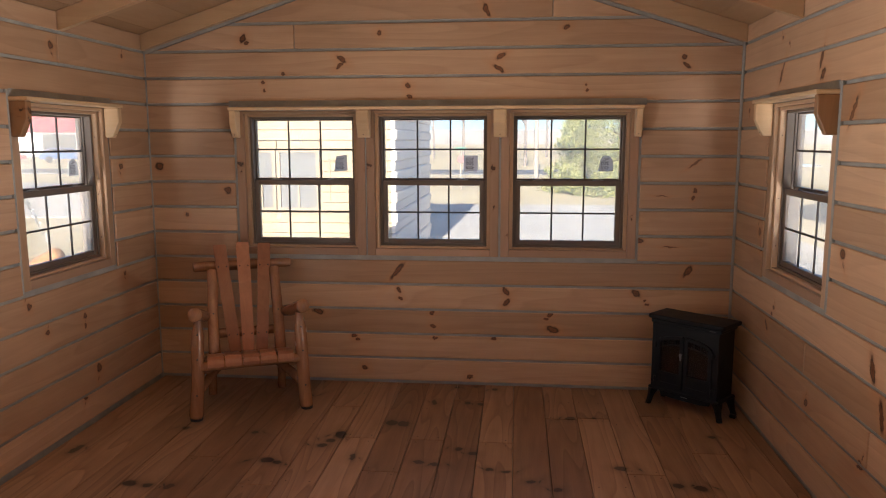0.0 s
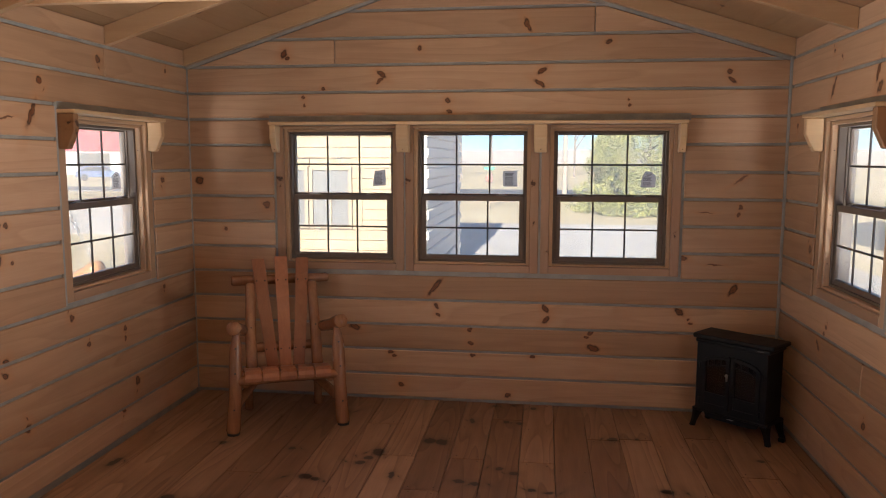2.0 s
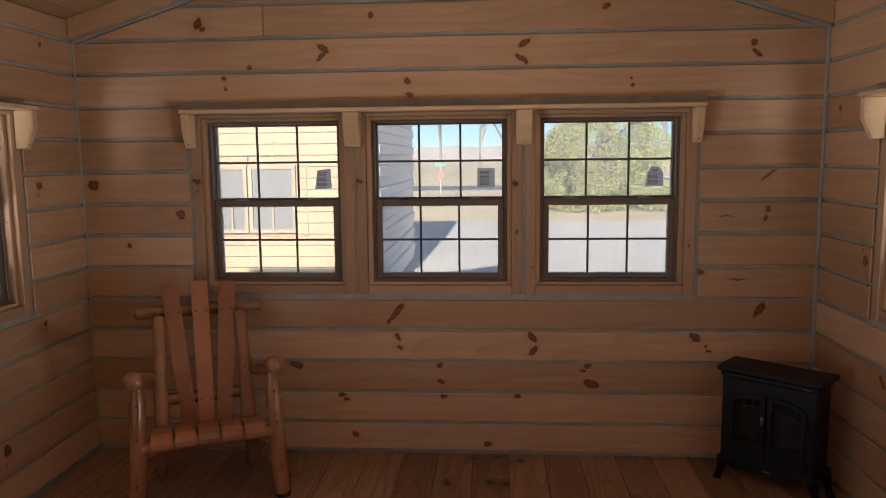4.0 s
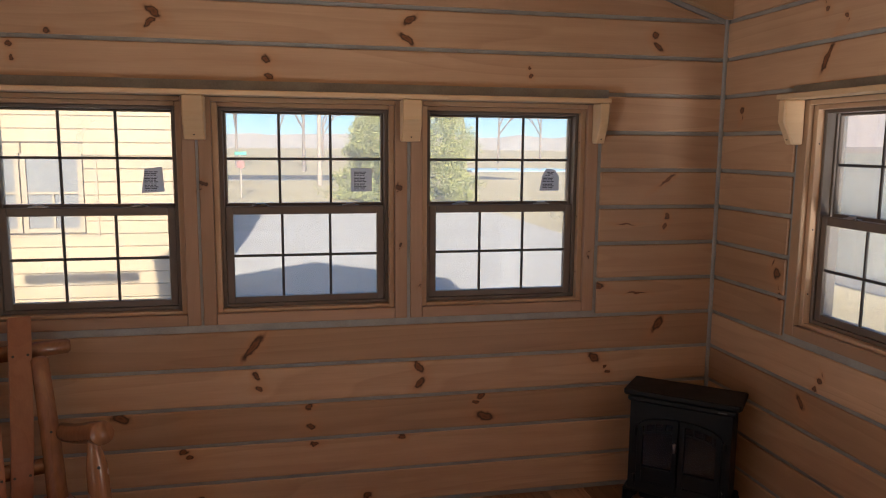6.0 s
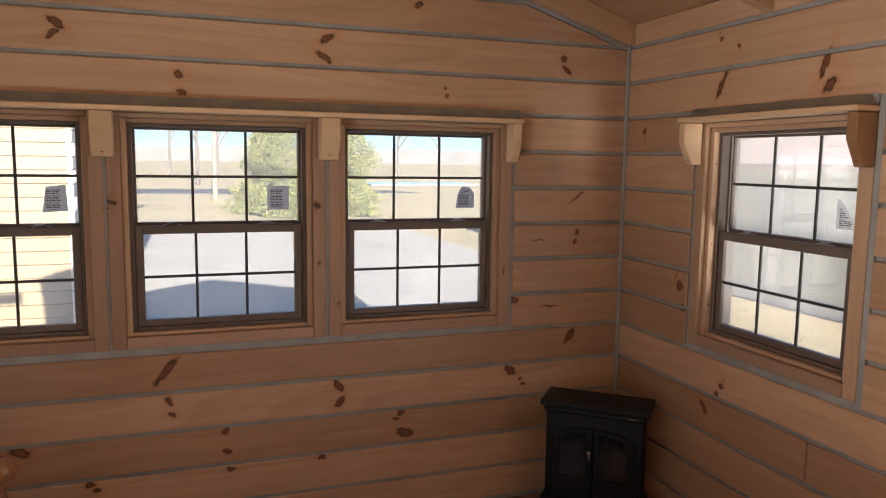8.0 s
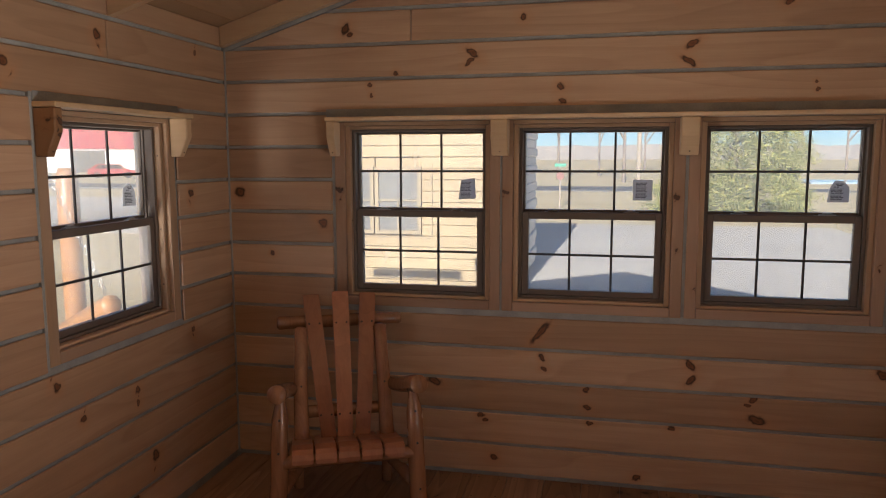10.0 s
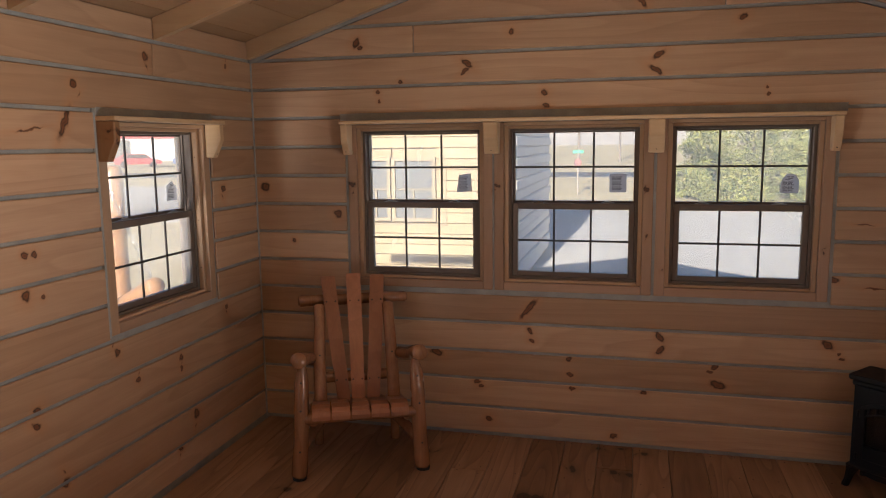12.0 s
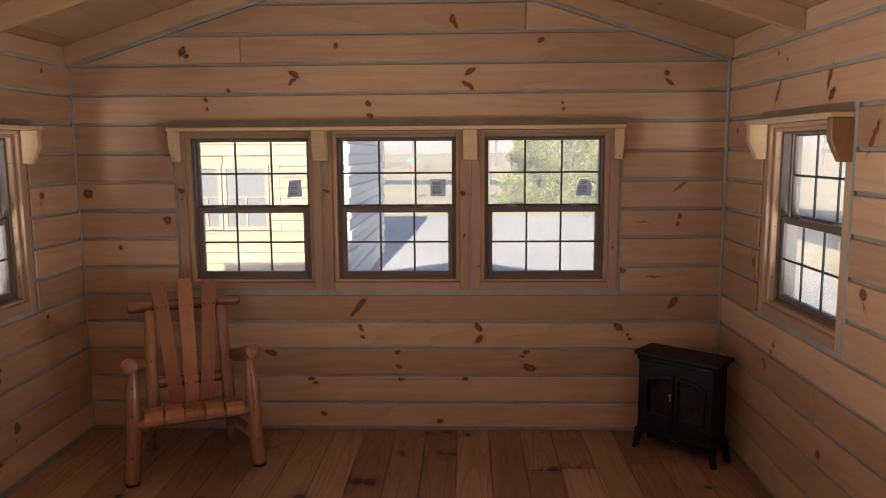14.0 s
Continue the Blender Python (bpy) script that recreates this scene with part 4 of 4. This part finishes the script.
# street sign and utility pole
sg = empty("street_sign", pose(-1.8, 31, GROUND), "street sign post with green name blade and red octagon", "sign")
bm = bmesh.new()
bmesh.ops.create_cone(bm, cap_ends=True, segments=10, radius1=0.035, radius2=0.035, depth=1.64, matrix=pose(0, 0, 0.82))
part("post", bm, M_POLE, sg)
bm = bmesh.new()
bmesh.ops.create_cone(bm, cap_ends=True, segments=8, radius1=0.17, radius2=0.17, depth=0.02, matrix=pose(0, -0.05, 1.28, 90, 0, 22.5))
part("octagon", bm, M_STOP, sg)
part_box("name_blade", M_GREEN, sg, -0.22, 0.22, -0.015, 0.015, 1.642, 1.76, 0.004)
pl = empty("utility_pole", pose(1.55, 40, GROUND), "tall weathered wooden utility pole by the road", "pole")
bm = bmesh.new()
log(bm, (0, 0, -0.3), (0, 0, 9), 0.13, 0.10, 12, 5, 3)
part("shaft", bm, M_POLE, pl, smooth=True)
part_box("crossarm", M_POLE, pl, -1.2, 1.2, -0.06, 0.06, 8.2, 8.32, 0.01)


# evergreen and bare trees
def leafmat(name, a, b):
    n = Nodes(name)
    r = n.add("ShaderNodeNewGeometry").outputs["Random Per Island"]
    col = n.ramp(r, [(0.0, a), (1.0, b)])
    return n.done(col, 0.8, 0.0, 0.2)


M_CEDAR = leafmat("cedar_foliage", (0.08, 0.105, 0.042), (0.46, 0.44, 0.16))
M_BARK = plain("grey_bark", (0.20, 0.17, 0.14), 0.9, vary=0.3)


def evergreen(m, h, rad, count, seed):
    rng = random.Random(seed)
    t = empty("cedar_tree", m, "broad yellow-green cedar tree beside the field", "tree")
    bm = bmesh.new()
    log(bm, (0, 0, -0.2), (0, 0, h * 0.9), 0.16, 0.03, 10, 6, seed)
    for k in range(26):
        z = h * (0.08 + 0.8 * k / 26)
        a = k * 2.4
        L = rad * (1 - z / h) ** 0.6 * 0.85
        log(bm, (0, 0, z), (L * math.cos(a), L * math.sin(a), z + 0.35 * L), 0.035, 0.012, 6, 3, k)
    part("trunk", bm, M_BARK, t)
    vs, fs = [], []
    for k in range(count):
        z = h * rng.random() ** 1.15
        lump = 1 + 0.28 * noise.noise((z * 1.3, seed, 0.0)) 
        a = rng.random() * 6.283
        R = rad * (1 - z / h) ** 0.55 * (0.86 + 0.3 * noise.noise((math.cos(a) * 1.8, math.sin(a) * 1.8, z * 1.1))) * lump
        r = R * (0.55 + 0.5 * rng.random() ** 0.5)
        bough = noise.noise((r * math.cos(a) * 1.5 + 7, r * math.sin(a) * 1.5, z * 1.7))
        if bough < -0.12 and rng.random() < 0.8:
            continue
        r *= 1 + 0.22 * bough
        c = Vector((r * math.cos(a), r * math.sin(a), z + 0.05))
        for j in range(3):
            d = Vector((rng.gauss(0, 1), rng.gauss(0, 1), rng.gauss(0.5, 0.8))).normalized()
            e = d.orthogonal().normalized() * rng.uniform(0.012, 0.030)
            L = rng.uniform(0.06, 0.15)
            o = c + Vector((rng.gauss(0, 0.06), rng.gauss(0, 0.06), rng.gauss(0, 0.06)))
            i = len(vs)
            vs += [o - e, o + e, o + d * L + e * 0.3, o + d * L - e * 0.3]
            fs.append((i, i + 1, i + 2, i + 3))
    me = bpy.data.meshes.new("crown")
    me.from_pydata([tuple(v) for v in vs], [], fs)
    me.materials.append(M_CEDAR)
    ob = new("crown", me)
    ob.parent = t
    return t


evergreen(pose(4.55, 30.0, GROUND), 6.4, 3.1, 30000, 4)


def bare_tree(m, h, seed):
    rng = random.Random(seed)
    t = empty("bare_tree", m, "leafless winter tree with fine grey branches", "tree", "bare trees")
    bm = bmesh.new()
    log(bm, (0, 0, -0.2), (0, 0, h * 0.45), 0.15, 0.10, 8, 4, seed)
    part("trunk", bm, M_TWIG, t)
    bm = bmesh.new()

    def grow(o, d, L, r, lvl):
        e = o + d * L
        log(bm, o, e, r, r * 0.6, 5, 2, lvl)
        if lvl < 4:
            for _ in range(3 if lvl < 3 else 4):
                grow(o + d * L * rng.uniform(0.5, 1.0), (d + Vector((rng.gauss(0, 0.55), rng.gauss(0, 0.55), rng.gauss(0.1, 0.35)))).normalized(), L * rng.uniform(0.55, 0.8), r * 0.55, lvl + 1)
    for k in range(3):
        grow(Vector((0, 0, h * 0.3 + 0.07 * h * k)), Vector((rng.gauss(0, 0.5), rng.gauss(0, 0.5), 1)).normalized(), h * 0.24, 0.10, 1)
    part("branches", bm, M_TWIG, t)
    return t


first = bare_tree(pose(1.2, 62, GROUND), 11, 5)
for k, (x, y, s) in enumerate(((-4.5, 70, 40), (7, 66, 130), (12, 78, 220), (-9, 85, 300), (17, 74, 15), (23, 82, 95), (4, 90, 170), (30, 88, 250), (-14, 95, 60), (38, 80, 330), (9, 100, 45), (-1, 80, 200))):
    copy_thing(first, pose(x, y, GROUND, 0, 0, s))

# porch log swing beside the side window
sw = empty("porch_swing", pose(0, 0, 0), "log porch swing hung on chains outside the side window", "swing")
bm = bmesh.new()
log(bm, (-2.0, 4.02, 0.815), (-2.5, 4.32, 0.60), 0.047, 0.047, 14, 5, 9, 0.1)
part("arm", bm, M_PORCH, sw, smooth=True)
bm = bmesh.new()
log(bm, (-2.75, 3.75, 0.60), (-2.3, 4.20, 0.62), 0.04, 0.04, 12, 5, 10)
part("front_rail", bm, M_PORCH, sw, smooth=True)
for k in range(34):
    bm = bmesh.new()
    rise, lean = 0.05 + k * 0.036, min(k, 16) * 0.036
    c = Vector((-2.06 - 0.50 * lean, 4.05 + 0.02 * lean, 0.815 + rise))
    for i in range(10):
        a0, a1 = 2 * math.pi * i / 10, 2 * math.pi * (i + 1) / 10
        ax = Vector((0.008, 0, 0)) if k % 2 else Vector((0, 0.008, 0))
        p0, p1 = c + ax * math.cos(a0) + Vector((0, 0, 0.022 * math.sin(a0))), c + ax * math.cos(a1) + Vector((0, 0, 0.022 * math.sin(a1)))
        log(bm, p0, p1, 0.0024, 0.0024, 5, 2, 0, 0.0)
    part("chain_link", bm, M_STEEL, sw)
post = empty("porch_post", pose(-2.72, 4.67, 0), "orange-brown peeled log porch post", "post")
bm = bmesh.new()
log(bm, (0, 0, GROUND), (0, 0, 1.4), 0.06, 0.055, 14, 7, 12)
part("shaft", bm, M_PORCH, post, smooth=True)
beam = part_box("porch_beam", M_NFRAME, None, LX - 1.6, LX - 0.36, 4.02, 4.12, 2.075, 2.17, 0.005)
tagged(beam, "pale porch beam that carries the swing's chain", "beam", kind="structure")
M_DECK = pine("weathered_deck", (0.30, 0.21, 0.14), (0.20, 0.135, 0.085), "y")
deck = part_box("porch_deck", M_DECK, None, LX - WALL - 1.5, LX - WALL - 0.003, -1.0, 4.6, GROUND + 0.1, -0.16, 0.005)
tagged(deck, "pale wooden porch deck along the cabin side", "deck", kind="structure")


# ---- wall boards, one object each ----
def boards(parent, axis, inner, outward, u0, u1, holes, butts, courses, mat, gable=False, corners=(0.007, 0.007)):
    y0, y1 = sorted((inner, inner + outward * 0.0115))
    for k in range(courses):
        za, zb = k * COURSE + (0.014 if k == 0 else 0.0075), (k + 1) * COURSE - 0.0075
        spans = [(u0 + corners[0], u1 - corners[1])]
        for a, b, c, d in holes:
            if zb > c + 0.004 and za < d - 0.004:
                spans = subtract(spans, a - 0.009, b + 0.009)
        for j in butts.get(k, ()):
            spans = subtract(spans, j - 0.0025, j + 0.0025)
        for a, b in spans:
            if b - a < 0.02:
                continue
            bm = bmesh.new()
            if axis == "x":
                box(bm, a, b, y0, y1, za, zb, 0.0035)
            else:
                box(bm, y0, y1, a, b, za, zb, 0.0035)
            part("board", bm, mat, parent)
    if gable:
        k = courses
        while True:
            za, zb = k * COURSE + 0.0085, (k + 1) * COURSE - 0.0085
            reach = lambda z: 1.695 - max(0.0, (z - PLATE) / SLOPE)
            ra, rb = reach(za) - 0.05, reach(zb) - 0.05
            if ra < 0.1:
                break
            rb = max(rb, 0.02)
            cuts = sorted(butts.get(k, ()))
            xs = [CX - ra] + list(cuts) + [CX + ra]
            for a, b in zip(xs, xs[1:]):
                ta, tb = (CX - rb if a == xs[0] else a + 0.002), (CX + rb if b == xs[-1] else b - 0.002)
                if tb <= ta:
                    continue
                bm = bmesh.new()
                prism(bm, [(a if a == xs[0] else a + 0.002, za), (b if b == xs[-1] else b - 0.002, za), (tb, zb), (ta, zb)], y0, y1, 0.003)
                part("board", bm, mat, parent)
            k += 1


def casing(c):
    return (c - HALF, c + HALF, RAIL0, RAIL1 + 0.012)


back_hole = (BACK_W[0] - HALF, BACK_W[2] + HALF, RAIL0, RAIL1 + 0.012)
boards(back, "x", BY, 1, LX, RX, [back_hole], {13: (-0.74,), 14: (0.72,)}, 13, M_BACK, True, (0.0016, 0.007))
boards(front, "x", FY, -1, LX, RX, [], {2: (0.3,), 7: (-0.5,), 11: (0.8,)}, 13, M_FRONT, True)
boards(left, "y", LX, -1, FY, BY, [casing(LEFT_W), (WEST_GAP[0], WEST_GAP[1], -0.1, WEST_GAP[2])], {12: (3.6,), 11: (1.4,), 3: (1.9,), 8: (2.0,)}, 13, M_LEFT, False, (0.007, 0.0016))
boards(right, "y", RX, 1, FY, BY, [casing(SIDE_W), EAST_GAP], {3: (3.35,), 2: (2.75,), 9: (1.2,), 12: (1.9,), 6: (1.6,)}, 13, M_RIGHT)
for parent, x0, x1, mat in ((left, LX - 0.0115, LX, M_LEFT), (right, RX, RX + 0.0115, M_RIGHT)):
    part_box("board", mat, parent, x0, x1, FY + 0.007, BY - 0.007, PLATE + 0.0085, CEIL0 - 0.004, 0.003)

# grey bands: chinking along the gable rafters, in the corners and between the casings; shelf shadows over the windows
for s in (-1, 1):
    bm = bmesh.new()
    xw = LX if s < 0 else RX
    zl = lambda x: PLATE + 0.004 + SLOPE * (1.695 - abs(x - CX))
    xi = CX + s * 0.02
    prism(bm, [(xw - s * 0.004, zl(xw) - 0.016), (xw - s * 0.004, zl(xw)), (xi, zl(xi)), (xi, zl(xi) - 0.016)], BY - 0.004, BY + 0.0118)
    part("chink_shadow_band", bm, M_CHINK, back)
# next three: the shadow cast up by each shelf, made as a grey strip
part_box("chink_shadow_band", M_CHINK, back, back_hole[0] - 0.03, back_hole[1] + 0.03, BY - 0.001, BY + 0.0118, RAIL1 + 0.003, 1.668, 0.001)
part_box("chink_shadow_band", M_CHINK, left, LX - 0.0118, LX + 0.001, LEFT_W - HALF + 0.002, LEFT_W + HALF + 0.03, RAIL1 + 0.003, 1.664, 0.001)
part_box("chink_shadow_band", M_CHINK, right, RX - 0.001, RX + 0.0118, SIDE_W - HALF + 0.002, SIDE_W + HALF + 0.03, RAIL1 + 0.003, 1.664, 0.001)
# real chinking again: corners and beside the casings
part_box("chink_shadow_band", M_CHINK, back, RX - 0.013, RX + 0.002, BY - 0.012, BY + 0.002, 0.003, PLATE + 0.055, 0.003)
part_box("chink_shadow_band", M_CHINK, back, LX - 0.002, LX + 0.007, BY - 0.007, BY + 0.002, 0.003, PLATE - 0.01, 0.002)
part_box("chink_shadow_band", M_CHINK, right, RX - 0.002, RX + 0.0118, SIDE_W - HALF - 0.022, SIDE_W - HALF - 0.002, RAIL0 - 0.004, RAIL1 + 0.032, 0.002)
part_box("chink_shadow_band", M_CHINK, left, LX - 0.0118, LX + 0.002, LEFT_W - HALF - 0.014, LEFT_W - HALF - 0.002, RAIL0 - 0.004, RAIL1 + 0.032, 0.002)
for x in mid:
    part_box("chink_shadow_band", M_CHINK, back, x - 0.0048, x + 0.0048, BY + 0.016, BY + 0.028, RAIL0 + 0.003, 1.6, 0)

# ---- floor planks, one object each ----
rng = random.Random(11)
edge0, pw = 0.035, 0.1655
known = {0: (3.587,), 2: (3.585,), -1: (3.223,), 1: (4.147,), -2: (3.582,), 4: (3.92,), 5: (3.944, 2.4), 3: (2.6,), -3: (4.0, 2.2), -4: (3.05,), 6: (3.3,), 7: (4.0,), 8: (3.55,), -6: (3.3,)}
nails = bmesh.new()
for k in range(-12, 12):
    x0, x1 = edge0 + k * pw, edge0 + (k + 1) * pw
    x0, x1 = max(x0, LX + 0.001), min(x1, RX - 0.001)
    if x1 - x0 < 0.02:
        continue
    ys = sorted(set(known.get(k, ())) | {rng.uniform(0.3, 1.9)})
    ends = [FY + 0.002] + ys + [BY - 0.002]
    for a, b in zip(ends, ends[1:]):
        bm = bmesh.new()
        box(bm, x0 + 0.0012, x1 - 0.0012, a + 0.0011, b - 0.0011, -0.028, 0.0, 0.0016)
        part("plank", bm, M_FLOOR, floor)
        for yy in (a + 0.03, b - 0.03, (a + b) / 2):
            for xx in (x0 + 0.03, x1 - 0.03):
                bmesh.ops.create_circle(nails, cap_ends=True, segments=6, radius=0.0035, matrix=pose(xx + rng.uniform(-0.006, 0.006), yy + rng.uniform(-0.01, 0.01), 0.0006))
tagged(part("nail_heads", nails, M_HOLE, floor), kind="stuff")
